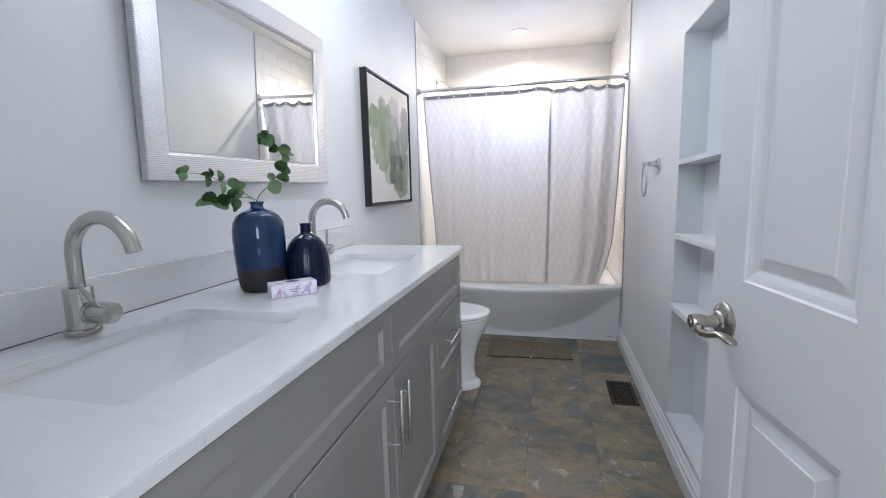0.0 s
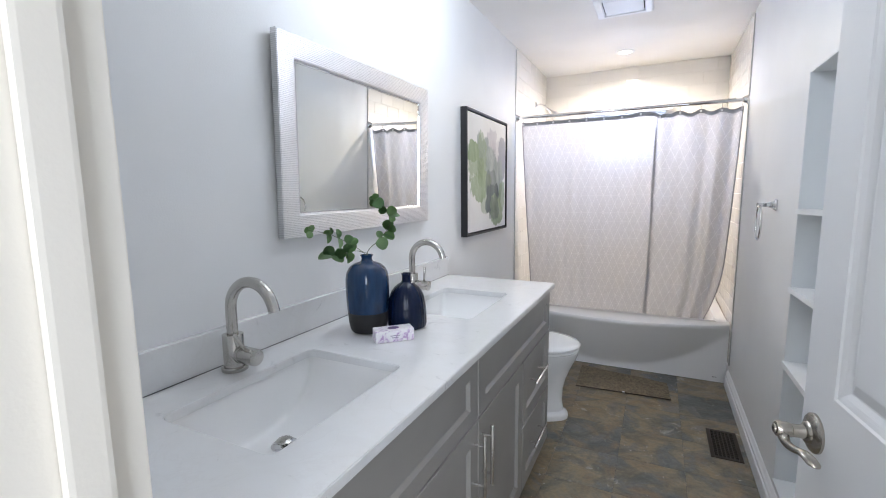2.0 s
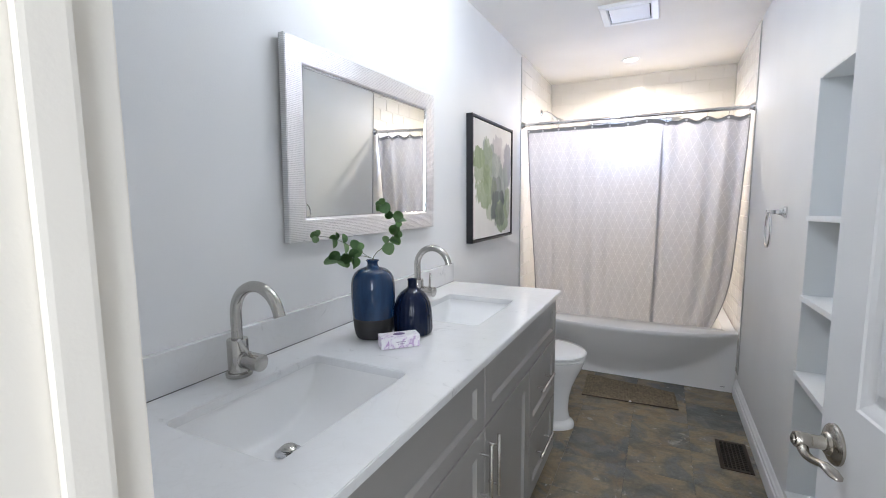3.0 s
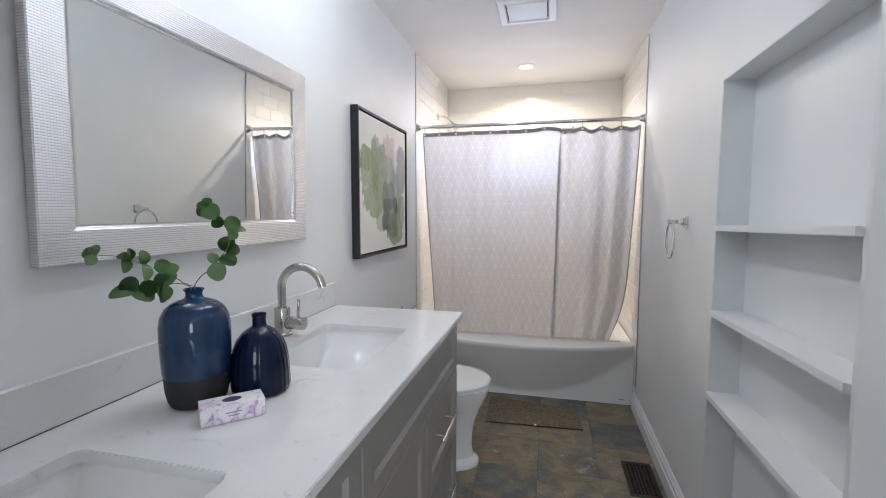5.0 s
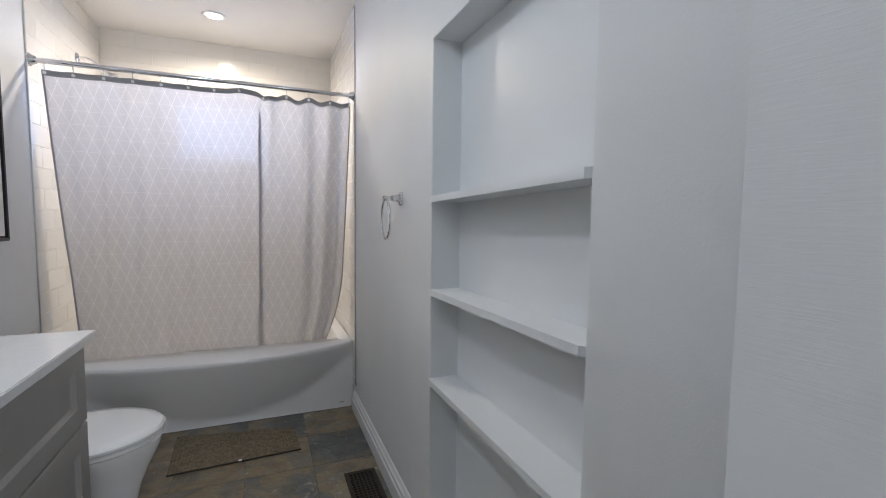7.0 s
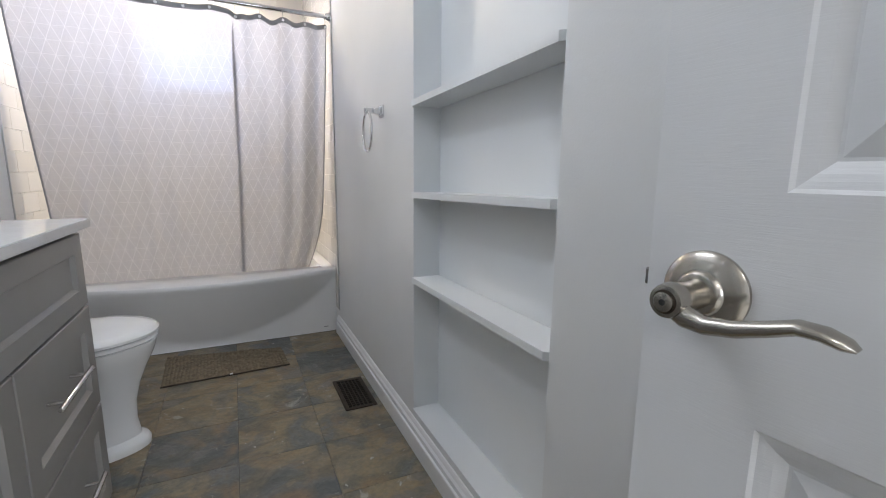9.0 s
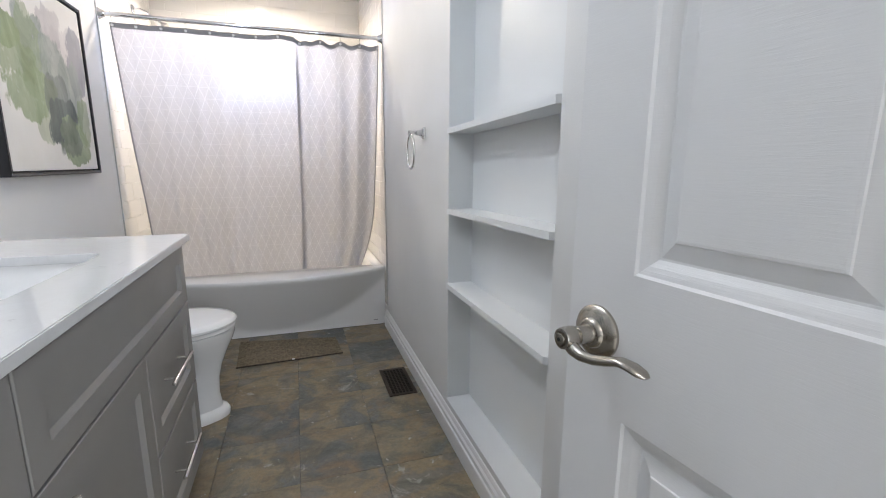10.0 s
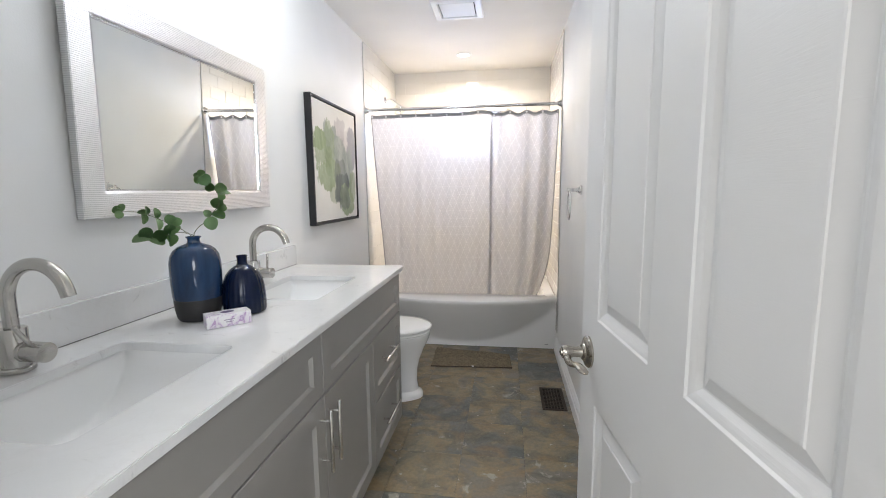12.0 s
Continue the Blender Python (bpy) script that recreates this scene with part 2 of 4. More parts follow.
def lathe(profile, n=40, center=(0, 0, 0), ribs=0, depth=0.0, caps=(True, True)):
    """A turned body from (radius, height) pairs, with optional vertical ribs."""
    rings = []
    for r, z, *w in profile:
        amount = depth * (w[0] if w else 0)
        rings.append([(center[0] + (r + amount * math.cos(ribs * t)) * math.cos(t), center[1] + (r + amount * math.cos(ribs * t)) * math.sin(t), center[2] + z)
                      for t in (2 * math.pi * i / n for i in range(n))])
    return skin(bmesh.new(), rings, True, caps)


def sweep(bm, points, radius, n=14, caps=(True, True)):
    """A round tube along points; radius may be one number or one for each point."""
    pts = [Vector(p) for p in points]
    radii = radius if isinstance(radius, (list, tuple)) else [radius] * len(pts)
    ref = None
    rings = []
    for i, p in enumerate(pts):
        d = (pts[min(i + 1, len(pts) - 1)] - pts[max(i - 1, 0)]).normalized()
        if ref is None:
            ref = d.orthogonal().normalized()
        ref = (ref - d * ref.dot(d)).normalized()
        side = d.cross(ref)
        rings.append([p + radii[i] * (math.cos(t) * ref + math.sin(t) * side) for t in (2 * math.pi * k / n for k in range(n))])
    return skin(bm, rings, True, caps)


def tube(points, radius, n=14):
    return sweep(bmesh.new(), points, radius, n)


def rod(a, b, r, n=16, bevel=0.0):
    a, b = Vector(a), Vector(b)
    if not bevel:
        return tube([a, b], r, n)
    d = (b - a).normalized() * bevel
    return tube([a, a + d * 0.3, a + d, b - d, b - d * 0.3, b], [r - bevel, r - bevel * 0.3, r, r, r - bevel * 0.3, r - bevel], n)


def arc(center, r, a0, a1, n, u=(1, 0, 0), v=(0, 0, 1)):
    c, u, v = Vector(center), Vector(u), Vector(v)
    return [c + r * (math.cos(t) * u + math.sin(t) * v) for t in (radians(a0 + (a1 - a0) * i / (n - 1)) for i in range(n))]


def structure(name, bm, material, label, category, smooth=False):
    return tagged(new(name, finish(name, bm, material, smooth)), label, category, "", "structure")


# ---- the room's shell ----
W, BACK, TOP, DOORWALL = 1.52, 4.92, 2.44, 0.66
structure("wall_west", block(-0.12, 0, DOORWALL - 0.115, BACK + 0.2, -0.1, TOP), WALL, "smooth off-white painted wall behind the vanity", "wall")

NY0, NY1, NZ0, NZ1, ND = 1.824, 2.598, 0.146, 1.782, 0.102
bm = bmesh.new()
slab(bm, W, W + 0.16, DOORWALL - 0.115, NY0, -0.1, TOP)
slab(bm, W, W + 0.16, NY1, BACK + 0.2, -0.1, TOP)
slab(bm, W, W + 0.16, NY0, NY1, -0.1, NZ0 - 0.001)
slab(bm, W, W + 0.16, NY0, NY1, NZ1, TOP)
structure("wall_east", bm, WALL, "off-white painted wall with a recessed shelf niche", "wall")
niche = structure("wall_niche", block(W + ND, W + ND + 0.02, NY0, NY1, NZ0, NZ1), NICHE, "white enamelled recessed wall niche with three shelves", "niche")
for y0, y1 in ((NY0, NY0 + 0.003), (NY1 - 0.003, NY1)):
    part("side_panel", block(W + 0.001, W + ND, y0, y1, NZ0, NZ1), NICHE, niche)
part("head_panel", block(W + 0.001, W + ND, NY0 + 0.003, NY1 - 0.003, NZ1 - 0.003, NZ1), NICHE, niche)
part("sill", block(W - 0.004, W + ND, NY0 + 0.003, NY1 - 0.003, NZ0 - 0.001, NZ0 + 0.003), NICHE, niche)

WX0, WX1, WZ0, WZ1 = 0.40, 1.055, 1.578, 2.04
bm = bmesh.new()
slab(bm, 0, WX0, BACK, BACK + 0.2, -0.1, TOP)
slab(bm, WX1, W, BACK, BACK + 0.2, -0.1, TOP)
slab(bm, WX0, WX1, BACK, BACK + 0.2, -0.1, WZ0)
slab(bm, WX0, WX1, BACK, BACK + 0.2, WZ1, TOP)
wall_north = structure("wall_north", bm, GROUT, "tiled back wall of the tub alcove with a small window", "wall")

DX0, DX1, DTOP = 0.648, 1.385, 2.045
bm = bmesh.new()
slab(bm, 0, DX0 - 0.018, DOORWALL - 0.115, DOORWALL, -0.1, TOP)
slab(bm, DX1 + 0.018, W, DOORWALL - 0.115, DOORWALL, -0.1, TOP)
slab(bm, DX0 - 0.018, DX1 + 0.018, DOORWALL - 0.115, DOORWALL, DTOP + 0.018, TOP)
structure("wall_south", bm, WALL, "off-white painted wall around the doorway", "wall")
floor = structure("floor", block(-0.12, W + 0.16, DOORWALL - 0.115, BACK + 0.2, -0.12, -0.006), DARKGROUT, "slate-look tile floor in rust and blue-grey", "floor")
structure("ceiling", block(-0.12, W + 0.16, DOORWALL - 0.115, BACK + 0.2, TOP, TOP + 0.1), CEILING, "flat white painted ceiling", "ceiling")
structure("floor_hall", block(-0.9, 2.6, -1.9, DOORWALL - 0.115, -0.12, -0.004), GROUT, "plain hall floor outside the bathroom door", "floor")
structure("ceiling_hall", block(-0.9, 2.6, -1.9, DOORWALL - 0.115, TOP, TOP + 0.1), CEILING, "plain hall ceiling outside the bathroom", "ceiling")
bm = bmesh.new()
slab(bm, -1.0, -0.9, -1.9, DOORWALL - 0.115, -0.1, TOP)
slab(bm, 2.6, 2.7, -1.9, DOORWALL - 0.115, -0.1, TOP)
slab(bm, -1.0, 2.7, -2.0, -1.9, -0.1, TOP)
slab(bm, -0.9, -0.12, DOORWALL - 0.115, DOORWALL, -0.1, TOP)
slab(bm, W + 0.16, 2.6, DOORWALL - 0.115, DOORWALL, -0.1, TOP)
structure("wall_hall", bm, WALL, "plain painted hall walls outside the bathroom", "wall")

# door frame: jambs with stops
bm = bmesh.new()
slab(bm, DX0 - 0.017, DX0, DOORWALL - 0.114, DOORWALL + 0.001, 0, DTOP, 0.002)
slab(bm, DX1, DX1 + 0.017, DOORWALL - 0.114, DOORWALL + 0.001, 0, DTOP, 0.002)
slab(bm, DX0 - 0.017, DX1 + 0.017, DOORWALL - 0.114, DOORWALL + 0.001, DTOP, DTOP + 0.017, 0.002)
slab(bm, DX0 + 0.0005, DX0 + 0.012, DOORWALL - 0.062, DOORWALL - 0.030, 0, DTOP, 0.005)
slab(bm, DX1 - 0.012, DX1 - 0.0005, DOORWALL - 0.062, DOORWALL - 0.030, 0, DTOP, 0.005)
slab(bm, DX0 + 0.012, DX1 - 0.012, DOORWALL - 0.062, DOORWALL - 0.030, DTOP - 0.012, DTOP - 0.0005, 0.003)
structure("trim_door_frame", bm, CREAM, "white enamelled door jamb with stop moulding", "door frame")


def casing(y_wall, sign):
    bm = bmesh.new()
    for a, b in ((DX0 - 0.062, DX0 - 0.006), (DX1 + 0.006, DX1 + 0.062)):
        slab(bm, a, b, min(y_wall, y_wall + sign * 0.014), max(y_wall, y_wall + sign * 0.014), 0, DTOP + 0.062, 0.011, 4)
    slab(bm, DX0 - 0.006, DX1 + 0.006, min(y_wall, y_wall + sign * 0.014), max(y_wall, y_wall + sign * 0.014), DTOP + 0.006, DTOP + 0.062, 0.004)
    return bm


structure("trim_casing_hall", casing(DOORWALL - 0.1155, -1), CREAM, "white door casing on the hall side", "door casing")


# baseboard along the east wall, moulded
def baseboard_profile(bm, x, y0, y1):
    prof = [(0, 0.001), (-0.020, 0.001), (-0.020, 0.066), (-0.0185, 0.070), (-0.0135, 0.073), (-0.0135, 0.086), (-0.016, 0.090), (-0.016, 0.095), (-0.010, 0.102), (-0.007, 0.110), (-0.004, 0.116), (0, 0.118)]
    return skin(bm, [[(x + dx, y, z) for dx, z in prof] for y in (y0, y1)])


structure("baseboard", baseboard_profile(bmesh.new(), W - 0.0005, DOORWALL + 0.002, 3.93), TRIM, "moulded white baseboard along the painted wall", "baseboard")
bm = bmesh.new()
structure("baseboard_west", skin(bm, [[(0.0005 - dx, y, z) for dx, z in [(0, 0.001), (-0.020, 0.001), (-0.020, 0.068), (-0.0135, 0.074), (-0.0135, 0.090), (-0.006, 0.110), (0, 0.118)]] for y in (2.61, 3.93)]), TRIM, "moulded white baseboard behind the toilet", "baseboard")


# ---- vanity ----
VX, VY0, VY1, VTOP = 0.575, 0.664, 2.592, 0.881


def shaker(y0, y1, z0, z1, x, rail, bead=0.007, depth=0.011, thick=0.019, flat=None):
    """A five-piece panel front: flat frame, bevelled inner edge and sunk panel, facing +x."""
    bm = bmesh.new()
    less = (rail - flat) if flat else 0.0

    def ring(dy, xx):
        dz = dy - less if dy >= rail else dy
        return [(xx, y0 + dy, z0 + dz), (xx, y1 - dy, z0 + dz), (xx, y1 - dy, z1 - dz), (xx, y0 + dy, z1 - dz)]
    return skin(bm, [ring(0, x - thick), ring(0, x - 0.002), ring(0.002, x), ring(rail, x), ring(rail + 0.001, x - 0.002), ring(rail + bead, x - depth)])


def bar_pull(a, b, x, parent):
    """A round bar handle from a to b on two posts, standing off a front at x."""
    a, b = Vector((x + 0.033, *a)), Vector((x + 0.033, *b))
    handle = part("handle", rod(a, b, 0.0058, 14, 0.001), STEEL, parent, "satin steel bar handle", True)
    for f in (0.18, 0.82):
        p = a.lerp(b, f)
        part("post", rod((x - 0.0005, p.y, p.z), (x + 0.032, p.y, p.z), 0.0045, 12), STEEL, handle, "", True)


vanity = thing("vanity_cabinet", "grey painted shaker double vanity cabinet against the wall", "vanity")
bm = bmesh.new()
slab(bm, 0.02, VX - 0.0205, VY0, VY0 + 0.018, 0.10, VTOP)
slab(bm, 0.02, VX - 0.0205, VY1 - 0.018, VY1, 0.10, VTOP)
slab(bm, 0.02, VX - 0.0205, VY0 + 0.018, VY1 - 0.018, 0.10, 0.118)
slab(bm, 0.02, 0.03, VY0 + 0.018, VY1 - 0.018, 0.118, VTOP)
part("body", bm, CABINET, vanity)
# Dark board added behind the fronts; its colour stands for the gaps' shade.
part("gap_shade_board", block(VX - 0.05, VX - 0.030, VY0 + 0.0185, VY1 - 0.0185, 0.1185, VTOP), DARKGAP, vanity, "dark board behind the fronts, painted as gap shade")
part("toe_kick", block(0.05, VX - 0.09, VY0 + 0.01, VY1 - 0.03, 0.001, 0.0995), CABINET, vanity)
G, SPLIT = 0.0028, 0.674
mid = (VY0 + VY1) / 2
for y0, y1 in ((VY0, mid), (mid, VY1)):
    part("false_front", shaker(y0 + G, y1 - G, SPLIT + 0.003, VTOP - 0.014, VX, 0.060, flat=0.048), CABINET, vanity)
for y0, y1, hy in ((1.132, 1.628, 1.594), (1.628, VY1 - 0.468, 1.660)):
    d = part("door", shaker(y0 + G, y1 - G, 0.104, SPLIT - 0.003, VX, 0.060), CABINET, vanity)
    bar_pull((hy, 0.450), (hy, 0.645), VX, d)
for y0, y1 in ((VY0, 1.132), (VY1 - 0.468, VY1)):
    for z0, z1 in ((0.392, SPLIT - 0.003), (0.104, 0.386)):
        d = part("drawer_front", shaker(y0 + G, y1 - G, z0, z1, VX, 0.056), CABINET, vanity)
        c, hz = (y0 + y1) / 2 - 0.042, (z0 + z1) / 2 + 0.022
        bar_pull((c - 0.11, hz), (c + 0.11, hz), VX, d)

# worktop with two cut-outs
CT, CB = 0.905, 0.8815
SX0, SX1 = 0.142, 0.452
SINKS = [(0.962, 1.398), (1.866, 2.302)]
top = thing("vanity_worktop", "white quartz vanity top with grey flecks and two sink cut-outs", "worktop")


def rounded_rect(x0, x1, y0, y1, r, z, n=6):
    pts = []
    for cx, cy, a in ((x1 - r, y1 - r, 0), (x0 + r, y1 - r, 90), (x0 + r, y0 + r, 180), (x1 - r, y0 + r, 270)):
        for k in range(n):
            t = radians(a + 90 * k / (n - 1))
            pts.append((cx + r * math.cos(t), cy + r * math.sin(t), z))
    return pts


def pierced_top():
    """The slab with two round-cornered openings, its arrises eased."""
    bm = bmesh.new()
    loops = [[(0.002, DOORWALL + 0.003, CT), (0.597, DOORWALL + 0.003, CT), (0.597, 2.606, CT), (0.002, 2.606, CT)]]
    loops += [rounded_rect(SX0, SX1, a, b, 0.022, CT, 7) for a, b in SINKS]
    for pts in loops:
        vs = [bm.verts.new(p) for p in pts]
        for a, b in zip(vs, vs[1:] + vs[:1]):
            bm.edges.new((a, b))
    bmesh.ops.triangle_fill(bm, use_beauty=True, edges=list(bm.edges), normal=(0, 0, 1))
    ret = bmesh.ops.extrude_face_region(bm, geom=list(bm.faces))
    for v in ret["geom"]:
        if isinstance(v, bmesh.types.BMVert):
            v.co.z = CB
    bmesh.ops.recalc_face_normals(bm, faces=bm.faces)
    rim = [e for e in bm.edges if len(e.link_faces) == 2 and e.calc_face_angle(0) > 1.2]
    bmesh.ops.bevel(bm, geom=rim, offset=0.0022, segments=2, affect="EDGES")
    return bm


part("slab", pierced_top(), QUARTZ, top, "", True)
part("backsplash", block(0.0015, 0.02, DOORWALL + 0.003, 2.606, CT + 0.0015, CT + 0.10, 0.0015), QUARTZ, top)
# The dark line along the backsplash gap is a thin DARKGAP strip.
part("gap_line", block(0.018, 0.0207, DOORWALL + 0.003, 2.606, CT + 0.0004, CT + 0.0018), DARKGAP, top)


def sink(y0, y1):
    s = thing("undermount_sink", "white porcelain rectangular undermount sink with a sloping bowl", "sink", "vanity sinks")
    a, b, c, d = SX0 - 0.006, SX1 + 0.006, y0 - 0.006, y1 + 0.006
    cx, cy = 0.252, (y0 + y1) / 2
    bm = bmesh.new()
    n = 44
    hx, hy = (b - a) / 2, (d - c) / 2
    grid = []
    for j in range(n + 1):
        yn = math.sin(math.pi * (j / n - 0.5))
        row = []
        for i in range(n + 1):
            xn = math.sin(math.pi * (i / n - 0.5))
            fall = max(0.0, 1 - abs(yn) ** 2.7) ** 0.72 * max(0.0, 1 - abs(xn) ** 26) ** 0.5
            slope = 1 + 0.05 * (0.2 - xn)
            lean = 1 - 0.05 * fall
            row.append(bm.verts.new(((a + b) / 2 + hx * xn * lean, cy + hy * yn, CB - 0.0012 - 0.126 * fall * slope)))
        grid.append(row)
    for j in range(n):
        for i in range(n):
            bm.faces.new((grid[j][i], grid[j][i + 1], grid[j + 1][i + 1], grid[j + 1][i]))
    part("bowl", bm, PORCELAIN, s, "", True)
    drain = part("drain", lathe([(0.010, -0.1355), (0.030, -0.1355), (0.0315, -0.1305), (0.027, -0.1285), (0.020, -0.131), (0.010, -0.1325)], 32, (cx, cy, CB + 0.005)), CHROME, s, "chrome drain ring", True)
    part("stopper", lathe([(0.006, -0.133), (0.006, -0.126), (0.018, -0.125), (0.020, -0.122), (0.016, -0.119), (0.004, -0.1175)], 28, (cx, cy, CB + 0.007)), NICKEL, s, "domed pop-up stopper", True)


for y0, y1 in SINKS:
    sink(y0, y1)


def faucet(y, lean):
    f = thing("faucet", "brushed nickel gooseneck faucet with a side lever", "faucet", "vanity faucets", "", pose(0.072, y, CT))
    part("base", lathe([(0.0305, 0.0008), (0.032, 0.002), (0.032, 0.010), (0.0295, 0.0125)], 36), NICKEL, f, "", True)
    part("body", lathe([(0.0255, 0.0125), (0.0255, 0.094), (0.024, 0.096)], 36), NICKEL, f, "", True)
    pts = [(0, 0, 0.0965), (0, 0, 0.125), (0, 0, 0.160)] + arc((0.075, 0, 0.160), 0.075, 180, 14, 22)
    last = Vector(pts[-1]) + Vector((0.003, 0, -0.010))
    part("spout", tube(pts + [last], 0.0138, 20), NICKEL, f, "", True)
    h = part("valve", rod((0.0235, 0, 0.045), (0.082, 0, 0.045), 0.0215, 30, 0.0015), NICKEL, f, "", True)
    part("collar", rod((0.0245, 0, 0.045), (0.034, 0, 0.045), 0.0225, 30, 0.001), NICKEL, h, "", True)
    turn = radians(lean)
    part("lever", rod((0.058, 0.017 * math.sin(turn), 0.045 + 0.017 * math.cos(turn)), (0.060, 0.080 * math.sin(turn), 0.045 + 0.080 * math.cos(turn)), 0.0048, 12, 0.001), NICKEL, h, "", True)


for y, lean in ((1.20, -32), (2.12, 4)):
    faucet(y, lean)

# ---- mirror and picture ----
MY0, MY1, MZ0, MZ1, MB = 1.438, 2.347, 1.217, 1.823, 0.073
MW, MH = (MY1 - MY0) / 2, MZ1 - MZ0
mirror = thing("wall_mirror", "rectangular wall mirror in a silver mosaic-textured frame", "mirror", "", "", pose(0.006, MY0 + MW, MZ0, 0, 1.1, -0.6))


def frame_ring(y0, y1, z0, z1, w, x0, x1, lip):
    def ring(d, x):
        return [(x, y0 + d, z0 + d), (x, y1 - d, z0 + d), (x, y1 - d, z1 - d), (x, y0 + d, z1 - d)]
    return skin(bmesh.new(), [ring(0, x0), ring(0, x1 - 0.002), ring(0.003, x1), ring(w - lip, x1 - 0.002), ring(w, x1 - lip), ring(w, x0)], True, (False, False))


part("frame", frame_ring(-MW, MW, 0, MH, MB, 0.001, 0.024, 0.006), MOSAIC, mirror, "silver mosaic frame")
part("glass", block(0.004, 0.0145, 0.003 + MB - MW - 0.006, MW - MB + 0.003, MB - 0.003, MH - MB + 0.003), MIRROR, mirror, "clear mirror glass")
part("inner_bead", frame_ring(MB - 0.0002 - MW, MW - MB + 0.0002, MB - 0.0002, MH - MB + 0.0002, 0.006, 0.012, 0.019, 0.002), CHROME, mirror, "bright inner bead")


def painting_surface():
    """Abstract wash on off-white canvas: green, grey and charcoal patches in brushed layers."""
    k = Mat("abstract_canvas", (0.7, 0.68, 0.64), 0.7)
    uv = k.node("ShaderNodeSeparateXYZ")
    k.nt.links.new(k.tc.outputs["Generated"], uv.inputs[0])
    u, v = uv.outputs[1], uv.outputs[2]
    base = k.ramp(k.noise(3, 5, 0.6), [(0.3, (0.72, 0.695, 0.66)), (0.7, (0.80, 0.785, 0.76))])

    def patch(cu, cv, ru, rv, soft, wob, scale, seed):
        n1 = k.noise(scale, 5, 0.6, k.coords((1, 1, 0.55), (seed, 0, 0)))
        du = k.math("DIVIDE", k.math("SUBTRACT", u, cu), ru)
        dv = k.math("DIVIDE", k.math("SUBTRACT", v, cv), rv)
        r2 = k.math("ADD", k.math("POWER", k.math("ABSOLUTE", du), 3.2), k.math("POWER", k.math("ABSOLUTE", dv), 3.2))
        e = k.math("ADD", r2, k.math("MULTIPLY", k.math("SUBTRACT", n1, 0.5), wob))
        return k.ramp(e, [(max(0, 0.62 - soft), 1.0), (0.62 + soft, 0.0)])

    wash = k.noise(5, 6, 0.65, k.coords((1, 1, 0.5)), 1.0)
    green = k.ramp(wash, [(0.3, (0.18, 0.235, 0.12)), (0.55, (0.31, 0.37, 0.22)), (0.75, (0.49, 0.53, 0.40))])
    dark = k.ramp(wash, [(0.3, (0.07, 0.08, 0.085)), (0.7, (0.22, 0.25, 0.23))])
    mauve = k.ramp(wash, [(0.3, (0.36, 0.33, 0.36)), (0.7, (0.60, 0.56, 0.56))])
    sage = k.ramp(wash, [(0.3, (0.20, 0.235, 0.215)), (0.7, (0.44, 0.47, 0.44))])
    for cu, cv, ru, rv, seed, amount, tint in (
            (0.62, 0.80, 0.13, 0.13, 0.3, 0.55, mauve), (0.78, 0.66, 0.20, 0.20, 1.7, 0.35, mauve), (0.92, 0.66, 0.11, 0.21, 1.3, 0.6, (0.24, 0.24, 0.29)),
            (0.42, 0.66, 0.17, 0.20, 4.1, 0.75, sage), (0.14, 0.69, 0.14, 0.09, 2.1, 0.85, green), (0.40, 0.62, 0.14, 0.24, 2.8, 0.55, green), (0.24, 0.56, 0.16, 0.11, 3.5, 0.7, green),
            (0.62, 0.50, 0.15, 0.26, 5.3, 0.7, sage), (0.36, 0.40, 0.23, 0.14, 4.8, 0.75, green), (0.80, 0.44, 0.13, 0.24, 6.6, 0.7, sage), (0.44, 0.27, 0.09, 0.12, 8.3, 0.5, green),
            (0.66, 0.27, 0.16, 0.15, 6.1, 0.85, dark), (0.60, 0.42, 0.12, 0.14, 9.4, 0.5, dark), (0.76, 0.17, 0.17, 0.14, 7.3, 0.75, green), (0.70, 0.20, 0.13, 0.13, 7.9, 0.5, dark), (0.92, 0.28, 0.08, 0.16, 5.9, 0.6, green)):
        base = k.mix(k.math("MULTIPLY", patch(cu - 0.04, cv, ru * 1.2, rv * 1.08, 0.10, 3.0, 13, seed), amount * 1.15), base, tint)
    k.color(base)
    k.bump(k.noise(500, 2), 0.0006, 0.4)
    return k.m


CANVAS = painting_surface()
art = thing("framed_painting", "abstract green and grey canvas in a black floater frame", "painting")
AY0, AY1, AZ0, AZ1 = 2.824, 3.572, 1.088, 1.830
bm = frame_ring(AY0, AY1, AZ0, AZ1, 0.013, 0.001, 0.040, 0.001)
part("frame", bm, BLACKPAINT, art, "black lacquered frame")
part("backing", block(0.002, 0.006, AY0 + 0.012, AY1 - 0.012, AZ0 + 0.012, AZ1 - 0.012), BLACKPAINT, art)
part("canvas", block(0.0065, 0.033, AY0 + 0.020, AY1 - 0.020, AZ0 + 0.020, AZ1 - 0.020, 0.002), CANVAS, art, "off-white canvas with green and charcoal washes")

# ---- tub ----
TY, TZ = 3.975, 0.427


def bow(x):
    return 0.185 * max(0.0, 1 - ((x - W / 2) / (W / 2)) ** 2) ** 0.85


tub = thing("bathtub", "white acrylic alcove bathtub with a bowed apron", "bathtub")


